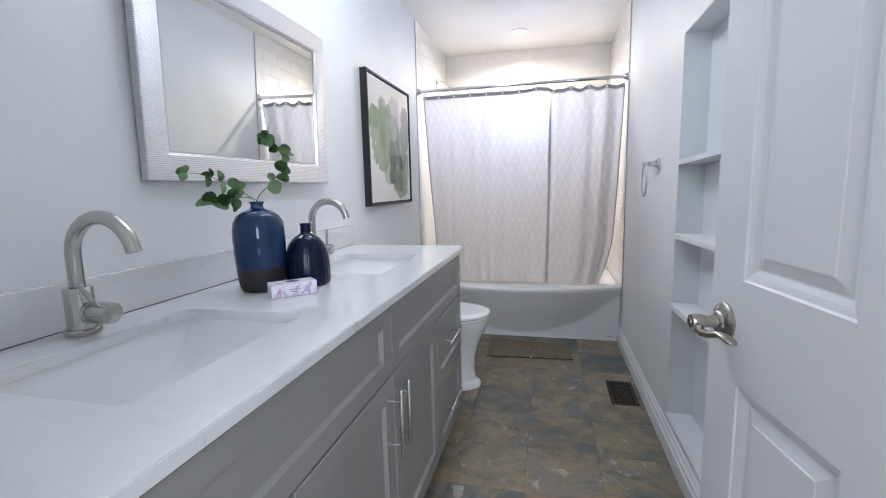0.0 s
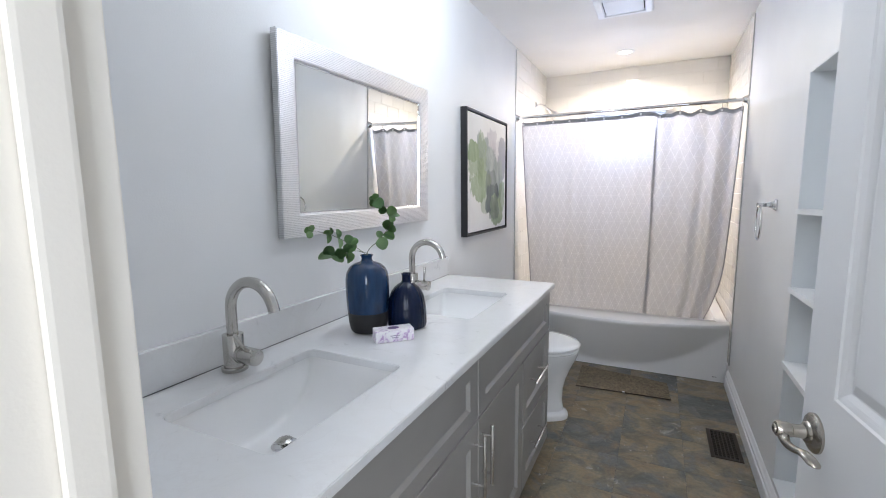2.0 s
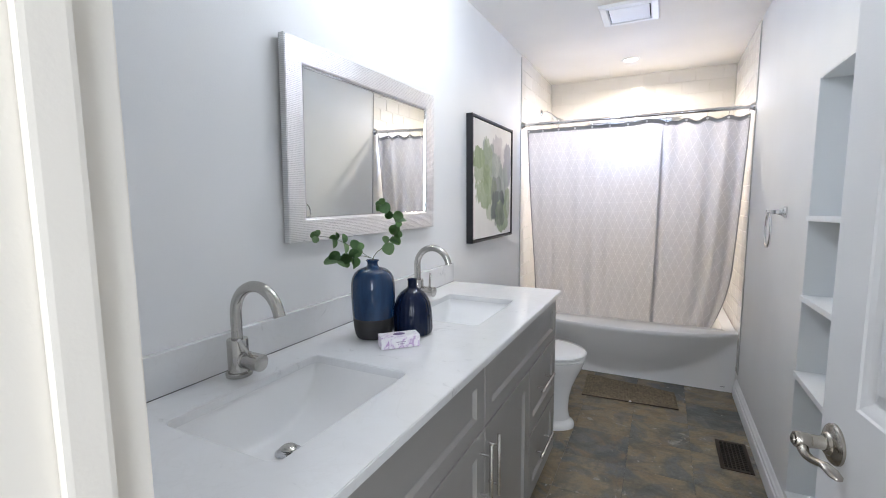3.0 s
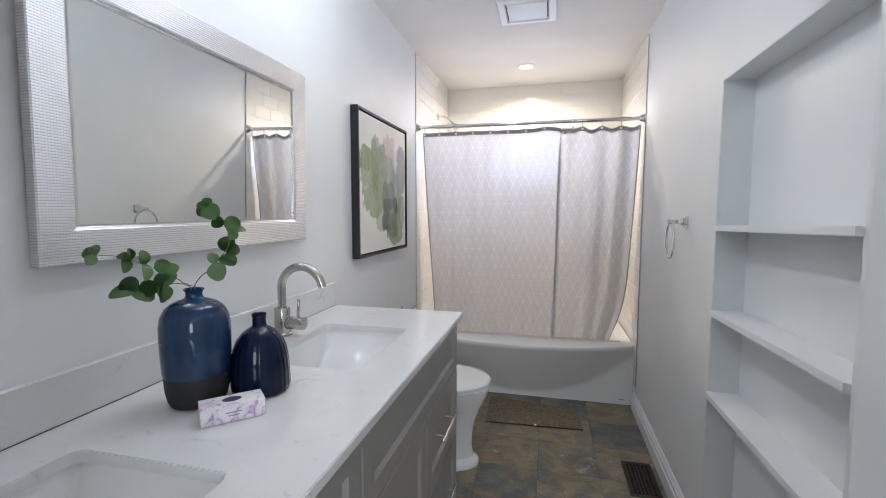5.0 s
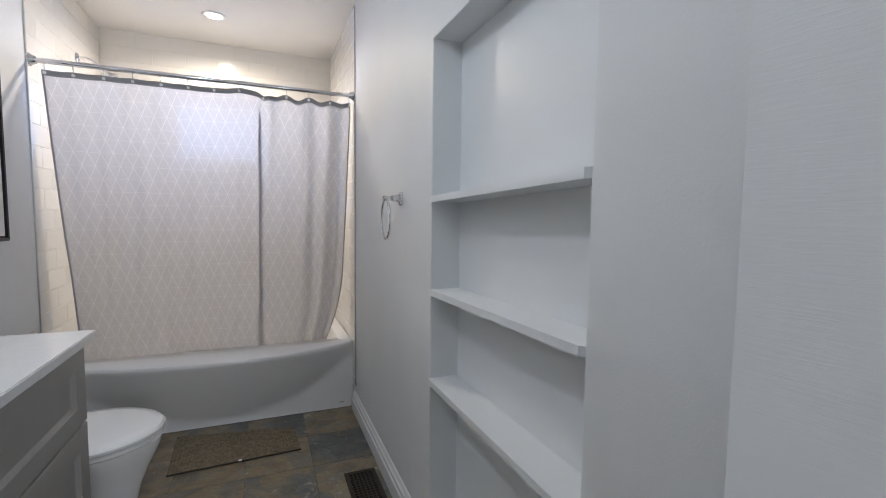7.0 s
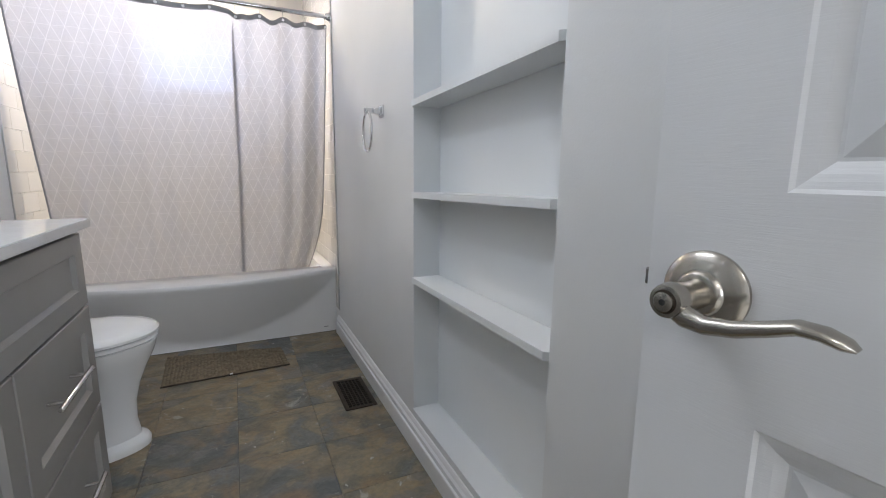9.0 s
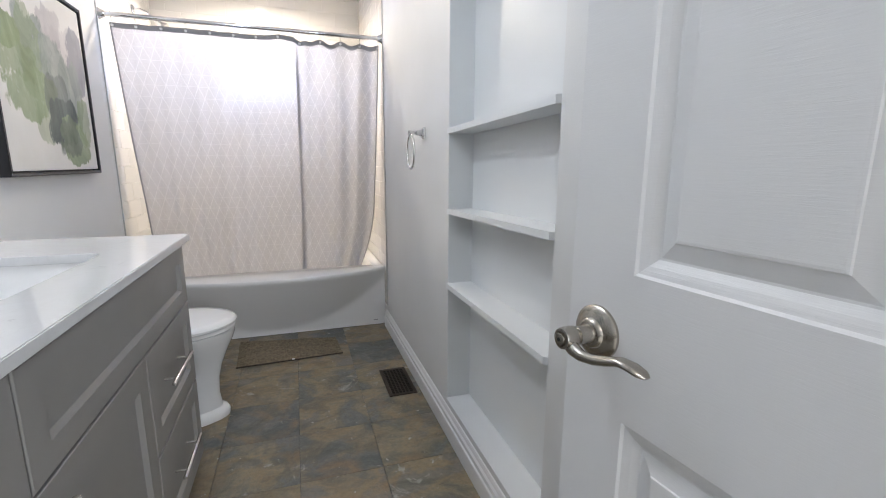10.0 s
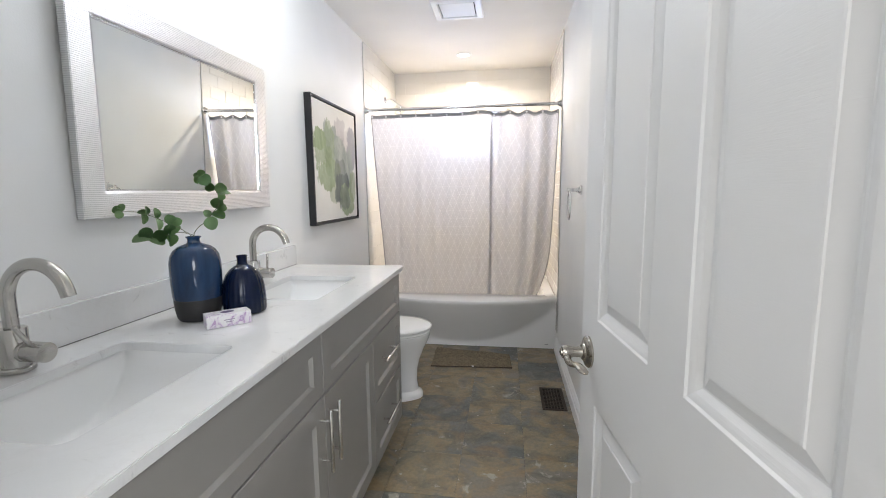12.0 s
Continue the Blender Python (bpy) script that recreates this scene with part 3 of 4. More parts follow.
def tub_shell():
    """Apron, rolled rim and basin as one surface across the alcove."""
    n = 49
    rings = []
    xs = [0.006 + (W - 0.012) * i / (n - 1) for i in range(n)]
    for z in (0.002, 0.02, 0.04, 0.06, 0.08, 0.10, 0.12, 0.14, 0.16, 0.18, 0.20, 0.22, 0.24, 0.26, 0.28, 0.30, 0.32, 0.34, 0.36, 0.375, 0.388):
        row = []
        for x in xs:
            raw = bow(x) - 0.52 * (0.388 - z)
            row.append((x, TY - 0.5 * (raw + math.sqrt(raw * raw + 0.000016)), z))
        rings.append(row)
    prof = [(-0.006, 0.402, 1.0), (-0.008, 0.413, 1.0), (-0.004, 0.422, 1.0), (0.006, 0.427, 1.0), (0.05, 0.427, 0.6), (0.085, 0.424, 0.1), (0.098, 0.410, 0.0), (0.115, 0.33, 0.0), (0.14, 0.15, 0.0), (0.20, 0.09, 0.0), (0.45, 0.07, 0.0)]
    for dy, z, k in prof:
        rings.append([(x, TY + dy - k * bow(x), z) for x in xs])
    for dy, z in ((0.70, 0.09), (0.78, 0.15), (0.82, 0.36), (0.835, 0.424), (0.86, 0.427), (BACK - TY - 0.012, 0.427)):
        rings.append([(0.006 + (W - 0.012) * i / (n - 1), TY + dy, z) for i in range(n)])
    return skin(bmesh.new(), rings, False)


part("shell", tub_shell(), ACRYLIC, tub, "", True)
for x0, x1 in ((0.012, 0.09), (W - 0.09, W - 0.012)):
    part("end_deck", block(x0, x1, TY + 0.02, BACK - 0.014, 0.06, 0.4265, 0.012), ACRYLIC, tub, "", True)
part("maker_mark", block(1.430, 1.458, TY - 0.0042, TY - 0.0022, 0.033, 0.037), paint("mark_grey", (0.25, 0.25, 0.26), 0.5), tub, "tiny grey printed mark")
part("caulk_bead", rod((0.01, TY - 0.002, 0.004), (W - 0.02, TY - 0.002, 0.004), 0.004, 8), TRIM, tub, "white caulk bead along the floor")

# ---- curtain ----
ROD_Y, ROD_Z = 3.915, 1.915
rail = thing("shower_rod", "chrome shower curtain rod between the alcove walls", "curtain rod")
part("tube", rod((0.01, ROD_Y, ROD_Z), (W - 0.01, ROD_Y, ROD_Z), 0.0125, 20), CHROME, rail, "", True)
for x, s in ((0.0002, 1), (W - 0.0002, -1)):
    part("flange", tube([(x, ROD_Y, ROD_Z), (x + s * 0.006, ROD_Y, ROD_Z), (x + s * 0.012, ROD_Y, ROD_Z), (x + s * 0.03, ROD_Y, ROD_Z)], [0.031, 0.031, 0.024, 0.017], 28), CHROME, rail, "", True)


FOLD = (0.649, 0.664)


def curtain_point(s, v):
    """s along the cloth from its west to its east edge, v from header (0) to hem (1). A pleat doubles back on itself a little past the middle."""
    open_fold = min(1.0, max(0.0, (v - 0.01) / 0.16))
    open_fold = open_fold * open_fold * (3 - 2 * open_fold)
    hi, lo = 0.655 + 0.004 * open_fold, 0.655 - 0.008 * open_fold
    s1, s2 = FOLD
    if s < s1:
        f, layer = hi * s / s1, 0.0
    elif s < s2:
        f, layer = hi + (lo - hi) * (s - s1) / (s2 - s1), (s - s1) / (s2 - s1)
    else:
        f, layer = lo + (1 - lo) * (s - s2) / (1 - s2), max(0.0, 1 - (s - s2) / 0.10)
    xt = 0.045 + 1.455 * f
    xb = 0.100 + 1.352 * f + 0.010 * math.sin(9 * f)
    x = xt + (xb - xt) * max(0.0, v) ** 1.3
    low = min(1.0, max(0.0, (v - 0.68) / 0.32))
    x -= 0.085 * low * low * f ** 6
    right = 1 / (1 + math.exp(-(f - 0.68) * 40))
    wave = (0.007 + 0.022 * right) * math.sin(2 * math.pi * (2.5 * f + 7.0 * max(0, f - 0.64)) + 0.7 + 0.5 * v)
    wave += (0.0025 + 0.012 * right) * math.sin(2 * math.pi * 12 * f + 1.3 + 1.4 * v)
    wave += 0.007 * math.sin(4 * v + 9 * f) * v + 0.021 * right * (abs(math.sin(math.pi * 8.5 * f + 0.6 * v)) - 0.6) + 0.006 * (1 - right) * (abs(math.sin(math.pi * 5 * f + 0.4 * v)) - 0.6)
    wave += (0.008 + 0.012 * right) * noise.noise((f * 16, v * 2.6, 3.0)) + 0.008 * noise.noise((f * 34 + 2 * v, v * 3.5, 7.0)) * (0.4 + 0.6 * v)
    y = ROD_Y + 0.008 + wave * (0.5 + 0.5 * v) + 0.165 * v - 0.018 * layer * (0.25 + 0.75 * open_fold)
    ph = (f * 12) % 1.0
    sag = (0.003 + 0.019 * right) * math.sin(math.pi * ph) ** 2 + 0.022 * math.exp(-((f - 0.668) / 0.016) ** 2)
    rise = 0.012 * math.exp(-((f - 0.60) / 0.06) ** 2)
    z = 1.876 + (rise - sag) * (1 - v) - v * (1.876 - 0.405)
    return x, y, z


def sheet(u0, u1, v0, v1, nu, nv, dy=0.0, thick=0.0):
    bm = bmesh.new()
    uvl = bm.loops.layers.uv.new("UVMap")
    g = [[bm.verts.new((lambda p: (p[0], p[1] + dy, p[2]))(curtain_point(u0 + (u1 - u0) * i / nu, v0 + (v1 - v0) * j / nv))) for i in range(nu + 1)] for j in range(nv + 1)]
    for j in range(nv):
        for i in range(nu):
            f = bm.faces.new((g[j][i], g[j][i + 1], g[j + 1][i + 1], g[j + 1][i]))
            for loop, (a, b) in zip(f.loops, ((i, j), (i + 1, j), (i + 1, j + 1), (i, j + 1))):
                loop[uvl].uv = (1.62 * (u0 + (u1 - u0) * a / nu), 1.45 * (1 - (v0 + (v1 - v0) * b / nv)))
    return bm


curtain = thing("shower_curtain", "grey shower curtain with white triangle print, drawn across the tub", "curtain")
part("cloth", sheet(0, 1, 0.0, 1, 300, 60), FABRIC, curtain, "", True)
part("header_band", sheet(0, 1, -0.002, 0.016, 220, 2, -0.0025), BAND, curtain, "dark grey header band", True)
for u0, u1 in ((0.0, 0.006), (0.994, 1.0)):
    part("side_hem", sheet(u0, u1, 0.016, 1.0, 2, 60, -0.0022), BAND, curtain, "dark stitched side hem", True)
part("bottom_hem", sheet(0, 1, 0.992, 1.0, 300, 1, -0.0018), FABRIC, curtain, "", True)
for i in range(13):
    fr = i / 12
    s = min(0.992, max(0.008, fr * FOLD[0] / 0.655 if fr <= 0.655 else FOLD[1] + (fr - 0.655) / 0.345 * (1 - FOLD[1])))
    x, y, z = curtain_point(s, 0.008)
    part("grommet", tube([(x, y - 0.0065, z), (x, y - 0.003, z)], 0.0075, 14), TRIM, curtain, "white grommet", True)
    zc = (z + ROD_Z + 0.016) / 2
    ring = [(x, y - 0.004 + (ROD_Y - y + 0.004) * 0.5 - math.cos(t) * 0.006 + (ROD_Y - y) * 0.5 * math.sin(t), zc + (ROD_Z + 0.0155 - z) / 2 * math.sin(t)) for t in (radians(a) for a in range(-90, 271, 24))]
    part("hook", tube(ring, 0.0013, 6), CHROME, curtain, "wire curtain hook", True)


# ---- door ----
DOOR_POSE = pose(1.377, 0.668, 0, 0, 0, 97.1)
DW, DT = 0.748, 0.035


def panel_door():
    """A moulded four-panel leaf: hinge edge at u = 0, room face at v = 0, back face at v = -DT."""
    bm = bmesh.new()
    us = [0, 0.098, 0.322, 0.425, 0.651, DW]
    zs = [0.012, 0.23, 0.844, 1.022, 1.90, 2.03]
    for side, v0 in ((1, 0.0), (-1, -DT)):
        for i in range(5):
            for j in range(5):
                a, b, c, d = us[i], us[i + 1], zs[j], zs[j + 1]
                if i in (1, 3) and j in (1, 3):
                    rings = []
                    for inset, dep in ((0, 0), (0.003, 0.003), (0.008, 0.0044), (0.013, 0.0062), (0.021, 0.0112), (0.0235, 0.0114), (0.042, 0.0050), (0.0432, 0.0034), (0.046, 0.0030)):
                        v = v0 - side * dep
                        rings.append([(a + inset, v, c + inset), (b - inset, v, c + inset), (b - inset, v, d - inset), (a + inset, v, d - inset)])
                    skin(bm, rings, True, (False, True))
                else:
                    bm.faces.new([bm.verts.new(p) for p in ((a, v0, c), (b, v0, c), (b, v0, d), (a, v0, d))])
    for k in range(5):
        for u in (0, DW):
            bm.faces.new([bm.verts.new(p) for p in ((u, 0, zs[k]), (u, 0, zs[k + 1]), (u, -DT, zs[k + 1]), (u, -DT, zs[k]))])
        for z in (zs[0], zs[-1]):
            bm.faces.new([bm.verts.new(p) for p in ((us[k], 0, z), (us[k + 1], 0, z), (us[k + 1], -DT, z), (us[k], -DT, z))])
    bmesh.ops.remove_doubles(bm, verts=bm.verts, dist=0.0002)
    return bm


door = structure("door_1", panel_door(), DOOR, "white moulded panel door standing open into the bathroom", "door")
door.matrix_world = DOOR_POSE
KU, KZ = 0.697, 0.941


def lever_handle(side, v0):
    def at(u, v, z):
        return (KU + u, v0 + side * v, KZ + z)
    rose = [(0.0335, 0.0002), (0.0335, 0.004), (0.031, 0.007), (0.025, 0.009), (0.019, 0.011), (0.0170, 0.015), (0.0150, 0.016)]
    bm = skin(bmesh.new(), [[at(r * math.cos(t), v, r * math.sin(t)) for t in (2 * math.pi * i / 40 for i in range(40))] for r, v in rose])
    h = part("door_handle", bm, LEVER, door, "satin nickel lever handle with privacy button", True)
    part("neck", tube([at(0, 0.016, 0), at(0, 0.026, 0), at(0, 0.038, 0)], [0.0120, 0.0110, 0.0115], 24), LEVER, h, "", True)
    hub = [(0.0112, 0.034), (0.0128, 0.038), (0.0136, 0.045), (0.0134, 0.053), (0.0122, 0.057), (0.0104, 0.0575)]
    part("hub", skin(bmesh.new(), [[at(r * math.cos(t), v, r * math.sin(t)) for t in (2 * math.pi * i / 32 for i in range(32))] for r, v in hub]), LEVER, h, "", True)
    part("button_ring", tube([at(0, 0.0574, 0), at(0, 0.0580, 0)], [0.0092, 0.0092], 24), BRONZE, h, "dark ring round the button", True)
    part("button", tube([at(0, 0.0579, 0), at(0, 0.0602, 0), at(0, 0.0608, 0)], [0.0078, 0.0075, 0.006], 24), LEVER, h, "round privacy button", True)
    # A near-black disc paints the dark of the button's slot.
    part("button_slot", tube([at(0, 0.0607, 0), at(0, 0.0612, 0)], [0.0024, 0.0024], 12), DARKGAP, h)
    path = [(-0.002, 0.046, -0.004), (-0.012, 0.048, -0.010), (-0.026, 0.049, -0.012), (-0.045, 0.049, -0.009), (-0.064, 0.048, -0.003), (-0.078, 0.046, 0.002), (-0.090, 0.043, 0.001), (-0.100, 0.040, -0.003), (-0.105, 0.038, -0.0055)]
    half = [(0.0102, 0.0090), (0.0086, 0.0080), (0.0068, 0.0068), (0.0060, 0.0062), (0.0055, 0.0068), (0.0051, 0.0084), (0.0047, 0.0097), (0.0040, 0.0090), (0.0016, 0.0045)]
    rings = []
    for k, ((u, v, z), (hz, hv)) in enumerate(zip(path, half)):
        n0, n1 = path[max(0, k - 1)], path[min(len(path) - 1, k + 1)]
        slope = math.atan2(n1[2] - n0[2], -(n1[0] - n0[0]))
        rings.append([at(u + hz * math.cos(t) * math.sin(slope), v + hv * math.sin(t), z + hz * math.cos(t) * math.cos(slope)) for t in (2 * math.pi * i / 18 for i in range(18))])
    part("lever", skin(bmesh.new(), rings), LEVER, h, "", True)


lever_handle(1, 0.0)
lever_handle(-1, -DT)
part("latch_plate", block(DW + 0.0003, DW + 0.0013, -0.030, -0.005, KZ - 0.028, KZ + 0.028), NICKEL, door, "satin nickel latch plate")
part("latch_bolt", block(DW + 0.001, DW + 0.010, -0.024, -0.011, KZ - 0.008, KZ + 0.008, 0.002), NICKEL, door)

# ---- niche shelves ----
for z_far, z_near in ((1.274, 1.296), (0.966, 0.985), (0.661, 0.669)):
    bm = bmesh.new()
    x0, x1, y0, y1, c = W - 0.008, W + ND - 0.001, NY0 + 0.0035, NY1 - 0.0035, 0.010
    def level(y):
        return z_near + (z_far - z_near) * (y - y0) / (y1 - y0)
    shelf = thing("niche_shelf", "white painted board shelf fixed in the wall niche", "shelf", "niche shelves", "", pose(W, (y0 + y1) / 2, z_far - 0.019))
    def placed(points):
        return [(x - W, y - (y0 + y1) / 2, z - z_far + 0.019) for x, y, z in points]
    skin(bm, [placed([(x, y, level(y) - dz) for x, y in ((W + 0.0142, y0), (x1, y0), (x1, y1), (W + 0.0142, y1))]) for dz in (0.018, 0.001)])
    part("board", bm, NICHE, shelf)
    nose = skin(bmesh.new(), [placed([(x, y, level(y) - dz) for x, y in ((x0 + c, y0), (W + 0.014, y0), (W + 0.014, y1), (x0 + 0.001, y1), (x0, y1 - 0.001), (x0, y0 + c))]) for dz in (0.020, 0.0188, 0.0012, 0.0)])
    part("nosing", nose, NICHE, shelf)


# ---- toilet ----
TC = 3.03


def egg(xb, xf, w, z, n=40):
    cx, a = (xb + xf) / 2, (xf - xb) / 2
    pts = []
    for i in range(n):
        t = 2 * math.pi * i / n
        c, s = math.cos(t), math.sin(t)
        k = 1 - 0.16 * max(0.0, c) ** 2
        e = 0.9 if c > 0 else 0.62
        pts.append((cx + a * math.copysign(abs(c) ** (0.92 if c > 0 else 0.7), c), TC + w * k * math.copysign(abs(s) ** e, s), z * 1.075))
    return pts


toilet = thing("toilet", "white porcelain two-piece toilet with closed lid beside the vanity", "toilet")
part("bowl", skin(bmesh.new(), [egg(0.12, 0.602, 0.122, 0.001), egg(0.12, 0.604, 0.124, 0.020), egg(0.12, 0.596, 0.117, 0.034), egg(0.12, 0.575, 0.103, 0.045), egg(0.12, 0.566, 0.099, 0.10),
     egg(0.12, 0.570, 0.100, 0.17), egg(0.12, 0.586, 0.112, 0.23), egg(0.12, 0.612, 0.136, 0.29), egg(0.12, 0.636, 0.160, 0.335), egg(0.12, 0.650, 0.174, 0.368), egg(0.12, 0.653, 0.177, 0.386), egg(0.12, 0.648, 0.172, 0.390)]), PORCELAIN, toilet, "", True)
part("seat", skin(bmesh.new(), [egg(0.21, 0.652, 0.176, 0.3925), egg(0.21, 0.658, 0.182, 0.397), egg(0.21, 0.658, 0.182, 0.405), egg(0.21, 0.653, 0.177, 0.409)]), PORCELAIN, toilet, "", True)
part("lid", skin(bmesh.new(), [egg(0.21, 0.654, 0.178, 0.411), egg(0.21, 0.662, 0.186, 0.415), egg(0.21, 0.663, 0.187, 0.424), egg(0.21, 0.655, 0.179, 0.432), egg(0.22, 0.62, 0.15, 0.437), egg(0.26, 0.52, 0.09, 0.440)]), PORCELAIN, toilet, "", True)
part("tank", block(0.02, 0.205, TC - 0.215, TC + 0.215, 0.39, 0.672, 0.022, 4), PORCELAIN, toilet, "", True)
part("tank_lid", block(0.012, 0.215, TC - 0.225, TC + 0.225, 0.6725, 0.700, 0.010, 3), PORCELAIN, toilet, "", True)
part("flush_lever", rod((0.204, TC - 0.165, 0.62), (0.222, TC - 0.105, 0.615), 0.006, 12, 0.001), CHROME, toilet, "chrome flush lever", True)


# ---- things on the vanity top ----
def glaze(name, low, high, rough=0.08, sheen=0.48):
    k = Mat(name, high, rough)
    k.color(k.ramp(k.noise(9, 5, 0.6, k.coords((1, 1, 0.35)), 0.8), [(0.32, low), (0.68, high)]))
    k.p.inputs["Specular IOR Level"].default_value = sheen
    return k.m


BLUE = glaze("reactive_blue_glaze", (0.006, 0.021, 0.060), (0.017, 0.056, 0.136), 0.025)
NAVY = glaze("navy_glaze", (0.003, 0.007, 0.024), (0.005, 0.011, 0.038), 0.06, 0.30)
MATTEBLACK = paint("unglazed_black_clay", (0.018, 0.017, 0.018), 0.55, 0.0006, 0.15)
vase = thing("tall_vase", "tall glossy blue ceramic vase with matte black base band", "vase", "", "", pose(0.195, 1.615, CT))
part("base_band", lathe([(0.046, 0.0006), (0.054, 0.003), (0.0587, 0.012), (0.0634, 0.035), (0.065, 0.060), (0.0657, 0.0675)], 56), MATTEBLACK, vase, "matte black unglazed base", True)
part("body", lathe([(0.0658, 0.0677), (0.0674, 0.076), (0.0692, 0.111), (0.0702, 0.147), (0.0697, 0.174), (0.0660, 0.194), (0.0575, 0.210), (0.045, 0.2205), (0.032, 0.2258), (0.0215, 0.229), (0.0178, 0.2325)], 56, caps=(True, False)), BLUE, vase, "", True)
part("neck", lathe([(0.0177, 0.2327), (0.0164, 0.2385), (0.0176, 0.2445), (0.0210, 0.2485), (0.0205, 0.2505), (0.0155, 0.249), (0.0145, 0.2385)], 40, caps=(True, True)), BLUE, vase, "dark lipped neck", True)
vase2 = thing("ribbed_vase", "small glossy navy ceramic vase with vertical ribs", "vase", "", "", pose(0.290, 1.702, CT))
prof2 = [(0.055, 0.0006, 0), (0.0625, 0.004, 0.4), (0.0655, 0.016, 1), (0.0645, 0.050, 1), (0.0622, 0.080, 1), (0.0575, 0.105, 1), (0.0500, 0.123, 0.9), (0.0385, 0.138, 0.6), (0.0255, 0.148, 0.2), (0.0180, 0.152, 0), (0.0160, 0.156, 0)]
part("body", lathe(prof2, 208, ribs=26, depth=0.00045, caps=(True, False)), NAVY, vase2, "", True)
part("neck", lathe([(0.0155, 0.1562), (0.0152, 0.174), (0.0170, 0.180), (0.0160, 0.182), (0.0128, 0.180), (0.0122, 0.165)], 40), NAVY, vase2, "", True)


def leaf_material():
    k = Mat("eucalyptus_leaf", (0.05, 0.11, 0.05), 0.45)
    info = k.nt.nodes.new("ShaderNodeObjectInfo")
    tone = k.math("ADD", k.math("MULTIPLY", info.outputs["Random"], 0.6), k.math("MULTIPLY", k.noise(30, 4), 0.4))
    k.color(k.ramp(tone, [(0.2, (0.065, 0.150, 0.045)), (0.55, (0.135, 0.260, 0.085)), (0.9, (0.25, 0.37, 0.19))]))
    k.bump(k.noise(120, 3), 0.0008, 0.4)
    k.p.inputs["Transmission Weight"].default_value = 0.0
    return k.m


LEAF = leaf_material()
STEM = paint("leaf_stem", (0.14, 0.16, 0.09), 0.6)


def leaf_mesh():
    """A rounded, slightly cupped leaf, unit long, from its stalk along +x."""
    bm = bmesh.new()
    n = 8
    rows = []
    for i in range(n + 1):
        f = i / n
        w = 0.50 * math.sin(math.pi * (0.05 + 0.92 * f)) ** 0.55
        z = 0.10 * math.sin(math.pi * f) - 0.10 * f * f
        rows.append([bm.verts.new((f, k * w, z + 0.16 * abs(k) ** 1.5 * w)) for k in (-1, -0.5, 0, 0.5, 1)])
    for a, b in zip(rows, rows[1:]):
        for k in range(4):
            bm.faces.new((a[k], a[k + 1], b[k + 1], b[k]))
    bmesh.ops.solidify(bm, geom=list(bm.faces), thickness=0.012)
    return finish("leaf", bm, LEAF, True)


LEAFMESH = leaf_mesh()
sprig = thing("eucalyptus_sprig", "artificial eucalyptus sprig with round green leaves in a vase", "plant", "", "", pose(0.195, 1.615, CT + 0.24))


def stem_path(points, n=18):
    out = []
    for i in range(n + 1):
        f = i / n * (len(points) - 1)
        k = min(int(f), len(points) - 2)
        p0, p1, p2, p3 = (Vector(points[min(max(q, 0), len(points) - 1)]) for q in (k - 1, k, k + 1, k + 2))
        t = f - k
        out.append(0.5 * ((2 * p1) + (p2 - p0) * t + (2 * p0 - 5 * p1 + 4 * p2 - p3) * t * t + (3 * p1 - p0 - 3 * p2 + p3) * t ** 3))
    return out


def branch(points, leaves, radius=0.0014):
    path = stem_path(points)
    st = part("stem", tube(path, [radius * (1 - 0.5 * i / len(path)) for i in range(len(path))], 7), STEM, sprig, "", True)
    for f, right, up, size, face in leaves:
        p = path[min(len(path) - 1, int(f * (len(path) - 1) + 0.5))]
        lf = new("leaf", LEAFMESH)
        lf.parent = st
        n = Vector(face) + Vector((random.uniform(-0.15, 0.15), random.uniform(-0.1, 0.1), random.uniform(-0.15, 0.15)))
        n.normalize()
        d = Vector((right, 0.14 * right, up))
        d = (d - n * d.dot(n)).normalized()
        lf.matrix_local = Matrix.Translation(p) @ Matrix((d, n.cross(d), n)).transposed().to_4x4() @ Matrix.Diagonal((0.9 * size, 0.9 * size, 0.9 * size, 1))


FRONT, UPWARD, EDGE_ON, ASIDE = (0.35, -0.80, 0.35), (0.30, -0.45, 0.80), (0.95, 0.12, 0.10), (0.75, -0.60, 0.25)
branch([(-0.004, 0.004, -0.14), (0.0, 0, 0.0), (0.016, 0.001, 0.034), (0.040, 0.003, 0.052), (0.066, 0.006, 0.080), (0.086, 0.009, 0.108), (0.080, 0.009, 0.142), (0.052, 0.006, 0.172), (0.032, 0.004, 0.187)],
       [(0.42, -0.8, 1.0, 0.026, ASIDE), (0.46, 0.3, -1.0, 0.044, FRONT), (0.50, 1.0, -0.55, 0.040, UPWARD), (0.52, 1.0, -0.1, 0.038, UPWARD), (0.55, 0.1, 1.0, 0.040, FRONT), (0.58, 1.0, 0.5, 0.034, ASIDE),
        (0.68, 1.0, 0.9, 0.026, ASIDE), (0.74, 0.2, 0.3, 0.042, UPWARD), (0.76, -1.0, 0.2, 0.030, FRONT), (0.79, 1.0, 0.35, 0.036, FRONT), (0.82, -0.7, 0.6, 0.042, FRONT), (0.985, -0.6, -0.9, 0.026, ASIDE), (0.99, -1.0, 0.2, 0.018, FRONT), (1.0, 0.5, 0.9, 0.024, FRONT)])
